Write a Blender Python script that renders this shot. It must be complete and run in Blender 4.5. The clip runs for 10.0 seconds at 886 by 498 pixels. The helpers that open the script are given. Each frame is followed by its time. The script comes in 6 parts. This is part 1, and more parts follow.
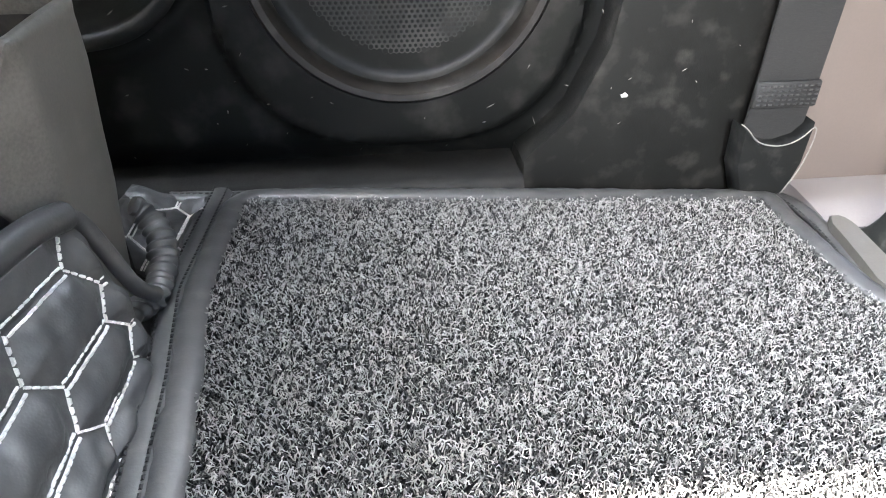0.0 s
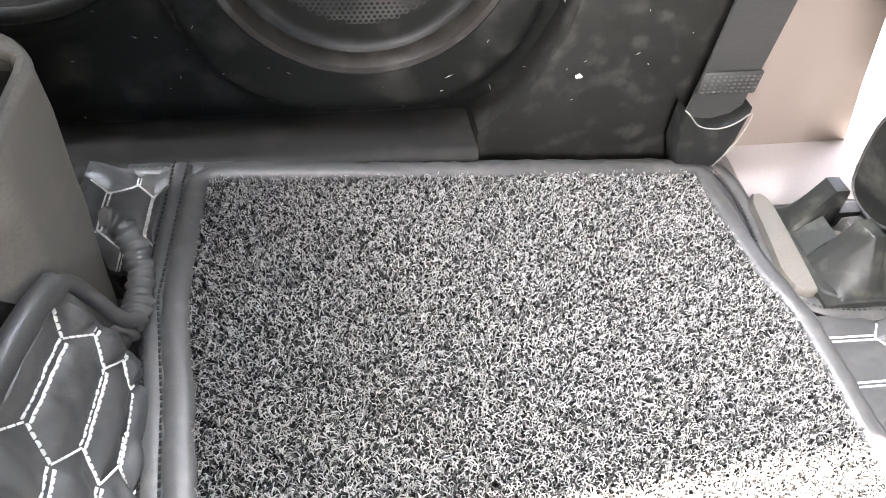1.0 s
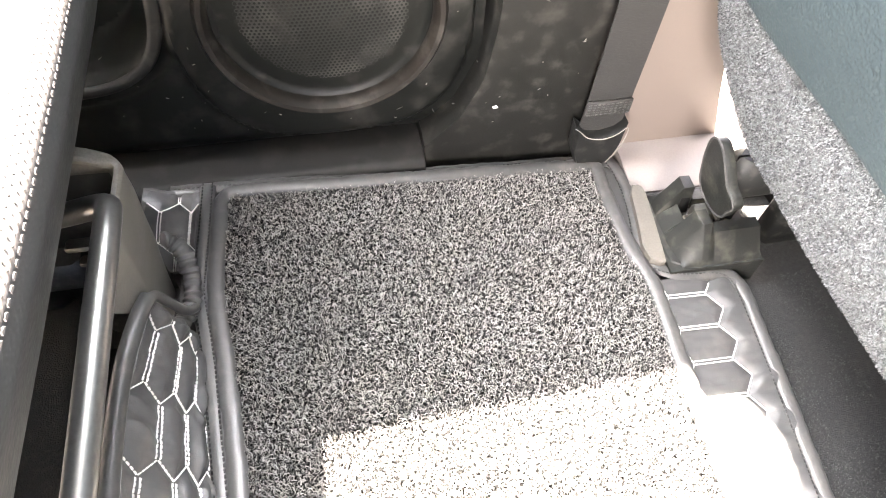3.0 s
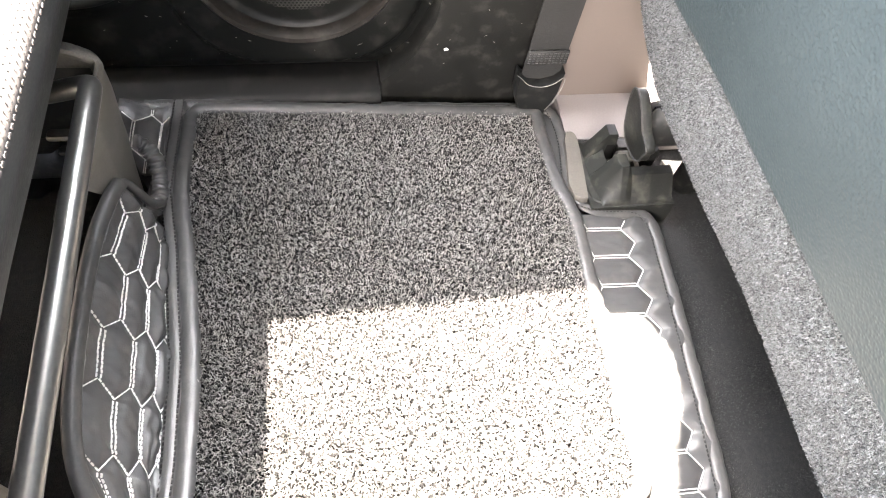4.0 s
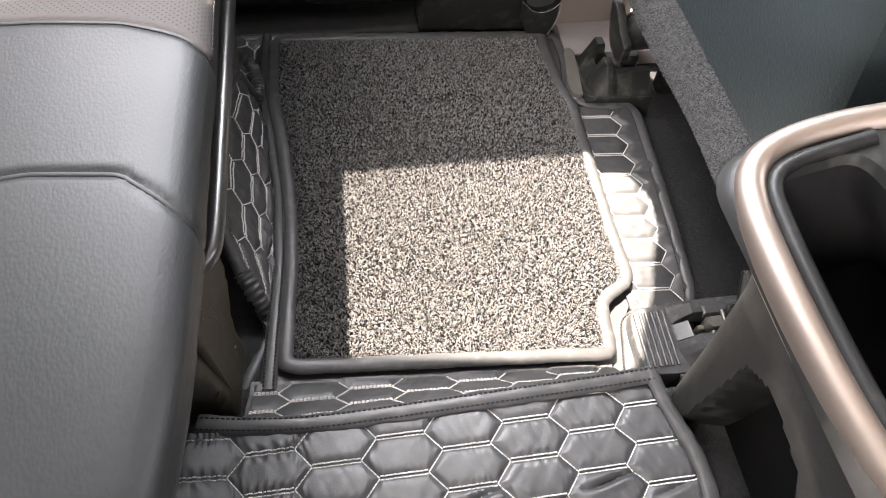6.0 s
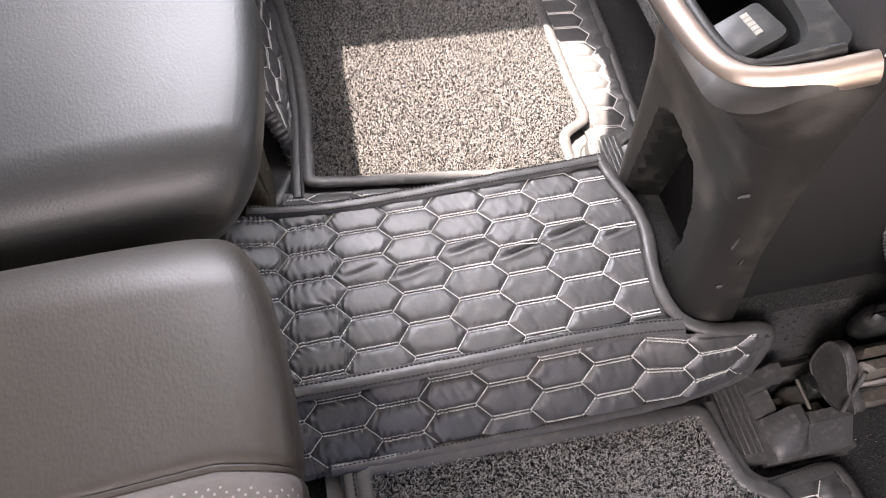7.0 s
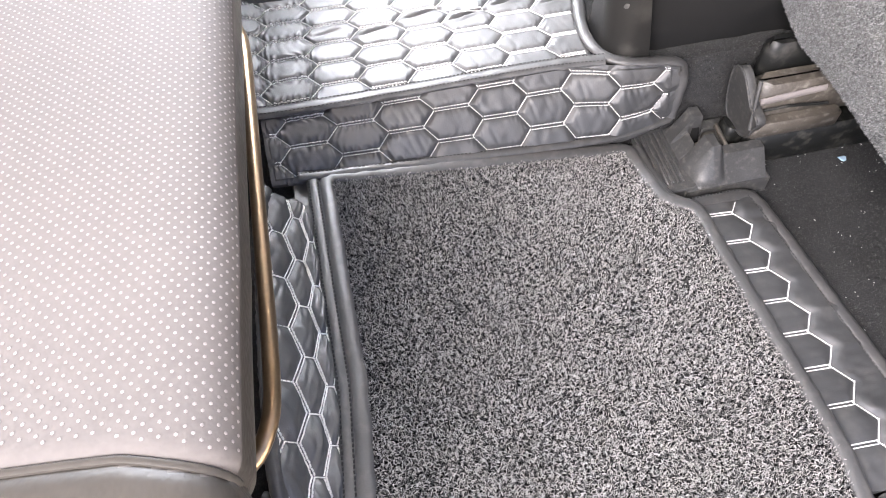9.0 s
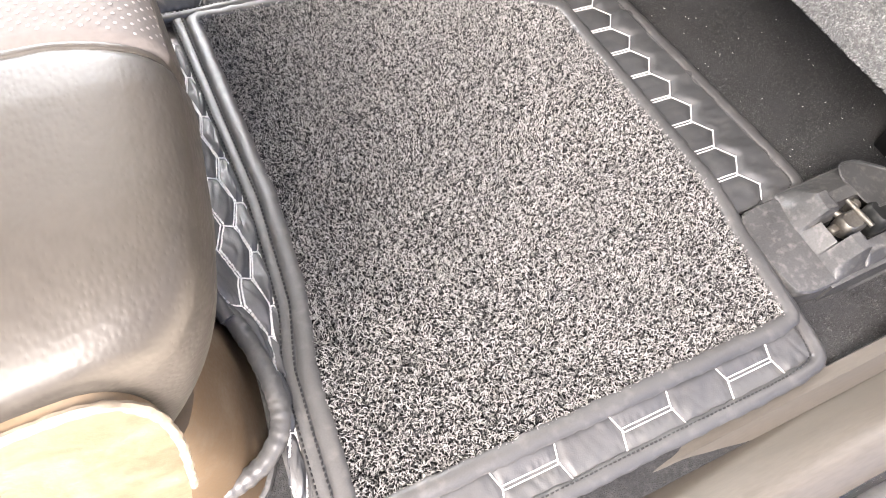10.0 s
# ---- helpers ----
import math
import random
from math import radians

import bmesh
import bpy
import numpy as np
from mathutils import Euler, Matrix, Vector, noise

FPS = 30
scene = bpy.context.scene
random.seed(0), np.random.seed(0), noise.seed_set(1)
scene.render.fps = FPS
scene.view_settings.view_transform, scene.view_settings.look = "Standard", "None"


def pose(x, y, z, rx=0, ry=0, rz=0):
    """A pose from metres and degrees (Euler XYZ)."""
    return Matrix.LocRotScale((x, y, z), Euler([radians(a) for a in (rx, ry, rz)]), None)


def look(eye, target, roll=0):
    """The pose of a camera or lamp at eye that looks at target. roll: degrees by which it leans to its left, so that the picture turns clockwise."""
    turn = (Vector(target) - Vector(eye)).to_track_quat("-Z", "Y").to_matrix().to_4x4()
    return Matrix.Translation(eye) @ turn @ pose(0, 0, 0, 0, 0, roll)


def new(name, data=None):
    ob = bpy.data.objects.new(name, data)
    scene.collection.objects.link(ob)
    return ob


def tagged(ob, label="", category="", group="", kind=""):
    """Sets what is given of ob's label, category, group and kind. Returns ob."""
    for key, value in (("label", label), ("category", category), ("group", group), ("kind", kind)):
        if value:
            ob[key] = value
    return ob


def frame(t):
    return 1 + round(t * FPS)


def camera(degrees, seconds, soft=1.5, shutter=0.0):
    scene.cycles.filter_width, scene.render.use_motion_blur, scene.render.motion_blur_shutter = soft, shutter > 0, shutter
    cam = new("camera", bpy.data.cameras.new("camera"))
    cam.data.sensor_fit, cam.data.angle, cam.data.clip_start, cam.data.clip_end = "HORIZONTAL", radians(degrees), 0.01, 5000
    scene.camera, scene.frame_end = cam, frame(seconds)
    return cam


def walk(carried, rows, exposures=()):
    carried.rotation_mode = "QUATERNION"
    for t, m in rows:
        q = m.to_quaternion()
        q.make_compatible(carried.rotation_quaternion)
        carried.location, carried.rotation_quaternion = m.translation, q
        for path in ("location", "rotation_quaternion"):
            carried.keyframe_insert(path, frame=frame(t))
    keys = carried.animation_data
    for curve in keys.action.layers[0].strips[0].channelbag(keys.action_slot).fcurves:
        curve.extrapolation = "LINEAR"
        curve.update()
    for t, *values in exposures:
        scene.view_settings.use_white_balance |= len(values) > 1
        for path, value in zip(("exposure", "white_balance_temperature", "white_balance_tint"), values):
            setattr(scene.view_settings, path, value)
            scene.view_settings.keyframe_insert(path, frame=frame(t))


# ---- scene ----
cam = camera(67.8, 10.0, soft=1.05)
PATH = [
    (0, (0.004, 0.006, 0.248), (0.164, 1.655, -0.873), -0.5),
    (0.5, (0.002, 0.021, 0.261), (0.273, 1.566, -0.981), 4.8),
    (1, (-0.003, 0.055, 0.354), (0.296, 1.336, -1.151), 5.6),
    (1.5, (0.005, 0.062, 0.419), (0.281, 1.197, -1.204), 6.7),
    (2, (0.005, 0.048, 0.501), (0.222, 1.134, -1.164), 3.6),
    (2.2, (0.008, 0.035, 0.521), (0.212, 1.06, -1.184), 3.0),
    (3.3, (0.037, -0.029, 0.56), (0.29, 1.045, -1.108), 3.8),
    (3.5, (0.04, -0.043, 0.563), (0.29, 1.002, -1.124), 4.6),
    (4, (0.048, -0.109, 0.592), (0.363, 0.89, -1.112), 11.1),
    (4.5, (0.046, -0.177, 0.628), (0.335, 0.803, -1.092), 10.6),
    (5, (0.032, -0.243, 0.627), (0.272, 0.778, -1.076), 6.8),
    (5.2, (0.037, -0.275, 0.613), (0.268, 0.765, -1.08), 5.8),
    (6.3, (0.0, -0.442, 0.684), (0.211, 0.642, -0.984), 2.6),
    (6.5, (-0.006, -0.488, 0.686), (0.221, 0.584, -0.987), 2.3),
    (7, (-0.034, -0.627, 0.702), (0.197, 0.4, -0.999), 1.1),
    (7.5, (-0.043, -0.738, 0.713), (0.059, 0.349, -0.963), -4.0),
    (8, (-0.03, -0.828, 0.674), (0.07, 0.256, -1.004), -4.9),
    (8.5, (-0.019, -0.909, 0.632), (0.082, 0.208, -1.024), -6.0),
    (9, (-0.02, -0.957, 0.615), (0.148, 0.151, -1.041), -3.4),
    (9.5, (-0.028, -1.006, 0.589), (0.335, 0.003, -1.099), -0.6),
    (10, (-0.066, -1.067, 0.57), (0.358, -0.235, -1.198), 2.5),
]
EXPOSURES = [(0.0, 5.4, 6150, 11), (0.5, 5.65, 6350, 13), (1.0, 5.75, 6500, 14), (2.0, 5.9, 7000, 15), (3.5, 5.65, 6850, 15), (4.0, 5.3, 6850, 15), (4.5, 4.85, 6800, 14), (5.0, 4.05, 6700, 14), (5.2, 3.6, 6800, 15), (6.3, 3.55, 6800, 17),
             (6.5, 3.55, 6800, 18), (7.0, 3.65, 6850, 22), (7.5, 3.75, 6800, 22), (8.0, 3.7, 6850, 21), (8.5, 4.35, 6500, 17), (9.0, 4.7, 6600, 17), (9.5, 4.8, 6900, 17), (10.0, 4.95, 7050, 16)]
walk(cam, [(t, look(eye, target, roll)) for t, eye, target, roll in PATH], EXPOSURES)

# ---- world, sun, sky light ----
SUN_WAY = Vector((0.2, -0.45, -1.0))
world = bpy.data.worlds.new("world")
scene.world = world
world.use_nodes = True
wn = world.node_tree.nodes
sky = wn.new("ShaderNodeTexSky")
sky.sky_type = "NISHITA"
sky.sun_disc = False
sky.air_density, sky.dust_density, sky.ozone_density = 0.6, 6.0, 0.5
sky.sun_elevation = math.atan2(1.0, math.hypot(0.2, 0.45))
sky.sun_rotation = math.atan2(-0.2, 0.45) % (2 * math.pi)
world.node_tree.links.new(sky.outputs[0], wn["Background"].inputs[0])
wn["Background"].inputs[1].default_value = 0.05

sun = new("sun", bpy.data.lights.new("sun", "SUN"))
sun.data.energy, sun.data.angle, sun.data.color = 5.0, radians(0.5), (1.0, 0.93, 0.82)
sun.matrix_basis = look((0, 0, 3), Vector((0, 0, 3)) + SUN_WAY)


def window_light(name, place, aim, w, h, watts, colour):
    lamp = new(name, bpy.data.lights.new(name, "AREA"))
    lamp.data.shape, lamp.data.size, lamp.data.size_y = "RECTANGLE", w, h
    lamp.data.energy, lamp.data.color = watts, colour
    lamp.matrix_basis = look(place, aim)
    return lamp


window_light("sky_light_open_door", (-0.45, -1.4, 1.0), (-0.25, -0.6, 0.35), 0.7, 0.4, 3.3, (1.0, 0.97, 0.94))
window_light("sky_light_far_window", (-0.15, 0.62, 0.98), (0.05, -0.5, 0.1), 0.8, 0.42, 5.2, (0.83, 0.92, 1.0))
window_light("sky_light_windscreen", (1.45, -0.3, 1.0), (0.0, -0.3, 0.2), 1.2, 0.6, 2.5, (0.97, 0.98, 1.0))

# ---- mesh helpers ----


class Mesh:
    """Collects vertices and faces of one mesh."""

    def __init__(self):
        self.v, self.f, self.n = [], [], 0

    def add(self, verts, faces):
        verts = np.asarray(verts, float).reshape(-1, 3)
        self.v.append(verts)
        self.f.extend([tuple(i + self.n for i in f) for f in faces])
        self.n += len(verts)
        return self

    def data(self, name, smooth=True):
        me = bpy.data.meshes.new(name)
        me.from_pydata(np.concatenate(self.v).tolist(), [], self.f)
        me.update()
        if smooth:
            me.polygons.foreach_set("use_smooth", [True] * len(me.polygons))
        return me


def empty(name, place, label, category, group="", kind=""):
    ob = new(name)
    ob.empty_display_size = 0.02
    ob.location = place
    return tagged(ob, label, category, group, kind)


def part(name, mesh, material, parent=None, label="", smooth=True, sharp=42):
    """Links a Mesh (world coordinates) as one object, under a thing or a part."""
    me = mesh.data(name, smooth)
    me.materials.append(material)
    ob = new(name, me)
    if sharp and smooth:
        me.set_sharp_from_angle(angle=radians(sharp))
    if parent is not None:
        ob.parent = parent
        if parent.data is None:
            ob.matrix_parent_inverse = Matrix.Translation(-parent.location)
    if label:
        ob["label"] = label
    return ob


def grid(nu, nv, off=0):
    """Faces of a sheet with nu x nv points, u running fastest."""
    return [(off + j * nu + i, off + j * nu + i + 1, off + (j + 1) * nu + i + 1, off + (j + 1) * nu + i)
            for j in range(nv - 1) for i in range(nu - 1)]


def sheet(points, thick=0.003, mesh=None):
    """A sheet with thickness from points (nv, nu, 3)."""
    nv, nu, _ = points.shape
    top = points.reshape(-1, 3)
    low = top - np.array((0, 0, thick))
    faces = grid(nu, nv) + [tuple(reversed(f)) for f in grid(nu, nv, nu * nv)]
    k = nu * nv
    rim = [j for j in range(nu)] + [i * nu + nu - 1 for i in range(1, nv)]
    rim += [(nv - 1) * nu + j for j in range(nu - 2, -1, -1)] + [i * nu for i in range(nv - 2, 0, -1)]
    faces += [(rim[i - 1], rim[i - 1] + k, rim[i] + k, rim[i]) for i in range(len(rim))]
    return (mesh or Mesh()).add(np.concatenate([top, low]), faces)


def normals(points):
    du, dv = np.gradient(points, axis=1), np.gradient(points, axis=0)
    n = np.cross(du, dv)
    return n / (np.linalg.norm(n, axis=2, keepdims=True) + 1e-12)


def chaikin(pts, rounds=2, closed=False):
    pts = np.asarray(pts, float)
    for _ in range(rounds):
        a, b = (pts, np.roll(pts, -1, 0)) if closed else (pts[:-1], pts[1:])
        out = np.empty((2 * len(a), pts.shape[1]))
        out[0::2], out[1::2] = 0.75 * a + 0.25 * b, 0.25 * a + 0.75 * b
        pts = out if closed else np.concatenate([pts[:1], out, pts[-1:]])
    return pts


def resample(pts, step, closed=False):
    pts = np.asarray(pts, float)
    if closed:
        pts = np.concatenate([pts, pts[:1]])
    run = np.r_[0, np.cumsum(np.linalg.norm(np.diff(pts, axis=0), axis=1))]
    n = max(2, int(run[-1] / step) + 1)
    s = np.linspace(0, run[-1], n + 1)[:-1] if closed else np.linspace(0, run[-1], n)
    return np.stack([np.interp(s, run, pts[:, k]) for k in range(3)], 1)


RNG = np.random.default_rng(7)
LATTICE = RNG.random((64, 64))


def soft_noise(x, y, size):
    """Smooth noise from -1 to 1 with features of that size in metres."""
    x, y = np.asarray(x) / size + 1000.3, np.asarray(y) / size + 1000.7
    i, j = np.floor(x).astype(int), np.floor(y).astype(int)
    f, g = x - i, y - j
    f, g = f * f * (3 - 2 * f), g * g * (3 - 2 * g)
    at = lambda a, b: LATTICE[a % 64, b % 64]
    low = at(i, j) * (1 - f) + at(i + 1, j) * f
    high = at(i, j + 1) * (1 - f) + at(i + 1, j + 1) * f
    return 2 * (low * (1 - g) + high * g) - 1


def tube(pts, side, tall, n=10, closed=False, up=(0, 0, 1), mesh=None, cap=True, wave=0.0, pitch=0.006):
    """A tube with an oval section along a line; wave puckers it."""
    pts = np.asarray(pts, float)
    if closed:
        way = np.roll(pts, -1, 0) - np.roll(pts, 1, 0)
    else:
        way = np.gradient(pts, axis=0)
    way /= np.linalg.norm(way, axis=1, keepdims=True) + 1e-12
    right = np.cross(way, np.array(up, float))
    right /= np.linalg.norm(right, axis=1, keepdims=True) + 1e-12
    above = np.cross(right, way)
    a = np.linspace(0, 2 * math.pi, n, endpoint=False)
    run = np.r_[0, np.cumsum(np.linalg.norm(np.diff(pts, axis=0), axis=1))]
    turn, along = np.meshgrid(a, run)
    k = 1 + wave * (0.6 * np.sin(along * 2 * math.pi / pitch + 2.0 * soft_noise(along, 0 * along, 0.03)) + 1.2 * soft_noise(along, turn * pitch * 0.5, pitch * 0.6))
    ring = (pts[:, None] + (np.cos(a)[None, :, None] * right[:, None] * side + np.sin(a)[None, :, None] * above[:, None] * tall) * k[..., None])
    m = len(pts)
    faces = []
    for j in range(m if closed else m - 1):
        j2 = (j + 1) % m
        faces += [(j * n + i, j * n + (i + 1) % n, j2 * n + (i + 1) % n, j2 * n + i) for i in range(n)]
    if cap and not closed:
        faces += [tuple(range(n))[::-1], tuple(range((m - 1) * n, m * n))]
    return (mesh or Mesh()).add(ring.reshape(-1, 3), faces)


def loft(rings, mesh=None, caps=True, closed=True):
    """Joins rings of equally many points into a skin."""
    rings = [np.asarray(r, float) for r in rings]
    n, m = len(rings[0]), len(rings)
    faces = []
    for j in range(m - 1):
        for i in range(n if closed else n - 1):
            i2 = (i + 1) % n
            faces.append((j * n + i, j * n + i2, (j + 1) * n + i2, (j + 1) * n + i))
    if caps:
        faces += [tuple(range(n))[::-1], tuple(range((m - 1) * n, m * n))]
    return (mesh or Mesh()).add(np.concatenate(rings), faces)


def block(x0, x1, y0, y1, z0, z1, r=0.003, mesh=None):
    """A box with chamfered edges."""
    r = min(r, (x1 - x0) / 3, (y1 - y0) / 3, (z1 - z0) / 3)

    def ring(z, q):
        return [(x0 + q + r, y0 + q, z), (x1 - q - r, y0 + q, z), (x1 - q, y0 + q + r, z), (x1 - q, y1 - q - r, z),
                (x1 - q - r, y1 - q, z), (x0 + q + r, y1 - q, z), (x0 + q, y1 - q - r, z), (x0 + q, y0 + q + r, z)]
    return loft([ring(z0, r * 0.6), ring(z0 + r, 0), ring(z1 - r, 0), ring(z1, r * 0.6)], mesh)


def prism(outline, lift, mesh=None, inset=0.0, bevel=0.002):
    """A slab with the given outline (points in space), thickened along lift, with a small bevel."""
    o, lift = np.asarray(outline, float), np.asarray(lift, float)
    c, u = o.mean(0), lift / np.linalg.norm(lift)
    size = np.linalg.norm(o - c, axis=1).max()

    def ring(k, q):
        return c + (o - c) * (1 - q / size - inset * k) + lift * k - u * 0
    t = bevel / np.linalg.norm(lift)
    return loft([ring(0, bevel), ring(min(t, 0.4), 0), ring(1 - min(t, 0.4), 0), ring(1, bevel)], mesh)


def rounded(pts, step=0.01, rounds=2):
    """A closed outline with small rounded corners."""
    return chaikin(resample(pts, step, True), rounds, True)


# ---- materials ----


def surface(name, colour, rough=0.5, metal=0.0, fine=400.0, coarse=12.0, vary=0.15, bump=0.15, bump_scale=500.0, cells=False,
            dust=0.0, dust_colour=(0.3, 0.28, 0.25), dust_scale=25.0, depth=0.0006, gloss_vary=0.12, stretch=None, sheen=0.0, spec=0.5, spread=0.2):
    m = bpy.data.materials.new(name)
    m.use_nodes = True
    nt = m.node_tree
    n, link = nt.nodes, nt.links.new
    bsdf = n["Principled BSDF"]
    co = n.new("ShaderNodeTexCoord")
    src = co.outputs["Object"]
    if stretch:
        mp = n.new("ShaderNodeMapping")
        mp.inputs["Scale"].default_value = stretch
        link(src, mp.inputs[0])
        src = mp.outputs[0]

    def tex(scale, detail=3.0):
        t = n.new("ShaderNodeTexNoise")
        t.inputs["Scale"].default_value, t.inputs["Detail"].default_value = scale, detail
        link(src, t.inputs["Vector"])
        return t.outputs[0]

    def math_node(op, a, b):
        k = n.new("ShaderNodeMath")
        k.operation = op
        for i, s in enumerate((a, b)):
            if isinstance(s, (int, float)):
                k.inputs[i].default_value = s
            else:
                link(s, k.inputs[i])
        return k.outputs[0]

    both = math_node("ADD", math_node("MULTIPLY", tex(fine, 2.0), 0.5), math_node("MULTIPLY", tex(coarse, 4.0), 0.5))
    ramp = n.new("ShaderNodeMapRange")
    ramp.inputs["From Min"].default_value, ramp.inputs["From Max"].default_value = 0.5 - spread, 0.5 + spread
    ramp.inputs["To Min"].default_value, ramp.inputs["To Max"].default_value = 1 - vary, 1 + vary
    link(both, ramp.inputs["Value"])
    hue = n.new("ShaderNodeVectorMath")
    hue.operation = "SCALE"
    hue.inputs[0].default_value = colour
    link(ramp.outputs[0], hue.inputs["Scale"])
    out = hue.outputs[0]
    if dust:
        spots = n.new("ShaderNodeMapRange")
        spots.inputs["From Min"].default_value, spots.inputs["From Max"].default_value = 0.52, 0.75
        spots.inputs["To Max"].default_value = dust
        link(tex(dust_scale, 8.0), spots.inputs["Value"])
        mix = n.new("ShaderNodeMix")
        mix.data_type = "RGBA"
        link(spots.outputs[0], mix.inputs["Factor"])
        link(out, mix.inputs["A"])
        mix.inputs["B"].default_value = (*dust_colour, 1)
        out = mix.outputs["Result"]
    link(out, bsdf.inputs["Base Color"])
    ro = n.new("ShaderNodeMapRange")
    ro.inputs["From Min"].default_value, ro.inputs["From Max"].default_value = 0.3, 0.7
    ro.inputs["To Min"].default_value, ro.inputs["To Max"].default_value = max(0.02, rough - gloss_vary), min(1, rough + gloss_vary)
    link(both, ro.inputs["Value"])
    link(ro.outputs[0], bsdf.inputs["Roughness"])
    bsdf.inputs["Metallic"].default_value = metal
    bsdf.inputs["Specular IOR Level"].default_value = spec
    if sheen:
        bsdf.inputs["Sheen Weight"].default_value = sheen
    if bump:
        if cells:
            t = n.new("ShaderNodeTexVoronoi")
            t.feature = "SMOOTH_F1"
            t.inputs["Scale"].default_value = bump_scale
            link(src, t.inputs["Vector"])
            h = t.outputs["Distance"]
        else:
            h = tex(bump_scale, 3.0)
        b = n.new("ShaderNodeBump")
        b.inputs["Strength"].default_value, b.inputs["Distance"].default_value = bump, depth
        link(h, b.inputs["Height"])
        link(b.outputs[0], bsdf.inputs["Normal"])
    return m


def pile_material(name, dark, light, share):
    """Each strand its own shade."""
    m = bpy.data.materials.new(name)
    m.use_nodes = True
    n, link = m.node_tree.nodes, m.node_tree.links.new
    bsdf = n["Principled BSDF"]
    geo = n.new("ShaderNodeNewGeometry")
    ramp = n.new("ShaderNodeValToRGB")
    e = ramp.color_ramp.elements
    e[0].position, e[0].color = share, (*dark, 1)
    e[1].position, e[1].color = min(0.99, share + 0.15), (*(0.5 * np.array(light)), 1)
    e2 = ramp.color_ramp.elements.new(1.0)
    e2.color = (*light, 1)
    link(geo.outputs["Random Per Island"], ramp.inputs[0])
    link(ramp.outputs[0], bsdf.inputs["Base Color"])
    bsdf.inputs["Roughness"].default_value = 0.55
    return m


QUILT = surface("black_quilted_leatherette", (0.033, 0.0334, 0.034), 0.55, spec=0.85, fine=700, vary=0.2, bump=0.25, bump_scale=900, cells=True, depth=0.0003, dust=0.08, dust_scale=60)
TAPE = surface("black_binding_tape", (0.042, 0.0415, 0.041), 0.46, fine=900, vary=0.2, bump=0.3, bump_scale=700, depth=0.0003, dust=0.1, dust_scale=80)
THREAD = surface("white_thread", (0.58, 0.57, 0.55), 0.7, fine=2500, vary=0.2, bump=0.3, bump_scale=2500, depth=0.0002)
DARK_THREAD = surface("black_thread", (0.006, 0.006, 0.006), 0.7, fine=2500, vary=0.2, bump=0.2, bump_scale=2500, depth=0.0002)
PILE = pile_material("coil_strands", (0.009, 0.009, 0.0095), (0.365, 0.355, 0.34), 0.32)
BACKING = surface("coil_mat_backing", (0.006, 0.006, 0.006), 0.95, spec=0.1, fine=800, vary=0.5, bump=0.6, bump_scale=500, depth=0.002)
CARPET = surface("dark_needle_carpet", (0.009, 0.0093, 0.0096), 0.95, fine=800, coarse=200, vary=0.85, spread=0.1, bump=0.9, bump_scale=800, depth=0.0015, dust=0.06, dust_scale=300, sheen=0.06)
SEAT_CARPET = surface("grey_seatback_carpet", (0.05, 0.055, 0.058), 0.95, fine=420, coarse=170, vary=0.6, spread=0.1, bump=0.9, bump_scale=700, depth=0.0015, sheen=0.25)
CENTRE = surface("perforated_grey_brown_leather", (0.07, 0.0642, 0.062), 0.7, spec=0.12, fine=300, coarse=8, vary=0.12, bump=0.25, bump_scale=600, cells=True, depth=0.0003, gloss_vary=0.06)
LEATHER = surface("dark_grey_brown_leather", (0.0235, 0.021, 0.0182), 0.45, spec=0.25, fine=300, coarse=8, vary=0.15, bump=0.36, bump_scale=640, cells=True, depth=0.00035, stretch=(1.0, 0.6, 1.0), gloss_vary=0.06)
# copy of the seat leather for the far seat, its cooler light put into the colour
COOL_LIT_LEATHER = surface("cool_lit_seat_leather", (0.019, 0.0202, 0.0207), 0.46, spec=0.24, fine=300, coarse=8, vary=0.15, bump=0.36, bump_scale=640, cells=True, depth=0.00035, stretch=(1.0, 0.6, 1.0), gloss_vary=0.06)
VINYL = surface("blue_grey_seatback_vinyl", (0.035, 0.047, 0.05), 0.5, fine=300, coarse=6, vary=0.15, bump=0.7, bump_scale=420, cells=True, depth=0.0006)
# same holes in two tones: dark, and pale where light on their rims is painted
UNLIT_HOLES = surface("unlit_perforation_holes", (0.02, 0.02, 0.02), 0.8, fine=900, vary=0.1, bump=0)
LIT_HOLES = surface("light_catching_holes", (0.125, 0.116, 0.111), 0.6, fine=900, vary=0.1, bump=0)
PLASTIC = surface("black_moulded_plastic", (0.011, 0.0115, 0.011), 0.48, fine=900, coarse=14, vary=0.2, bump=0.25, bump_scale=1100, depth=0.0003, dust=0.12, dust_scale=60, spec=0.3)
DOOR_PLASTIC = surface("black_door_panel_plastic", (0.0065, 0.007, 0.0063), 0.42, spec=0.24, fine=1000, coarse=10, vary=0.25, bump=0.25, bump_scale=1000, depth=0.0003, dust=0.1, dust_scale=30)
PILLAR_PLASTIC = surface("dusty_pillar_plastic", (0.009, 0.009, 0.008), 0.5, spec=0.35, fine=800, coarse=9, vary=0.3, bump=0.25, bump_scale=900, depth=0.0003, dust=0.09, dust_scale=55)
RING = surface("worn_speaker_ring_plastic", (0.014, 0.012, 0.01), 0.5, spec=0.25, fine=700, coarse=15, vary=0.25, bump=0.15, bump_scale=900, depth=0.0003, dust=0.15, dust_scale=40)
DUSTY = surface("dusty_black_plastic", (0.007, 0.0074, 0.007), 0.5, fine=900, coarse=25, vary=0.3, bump=0.3, bump_scale=700, depth=0.0004, dust=0.45, dust_colour=(0.08, 0.077, 0.065), dust_scale=90, spec=0.3)
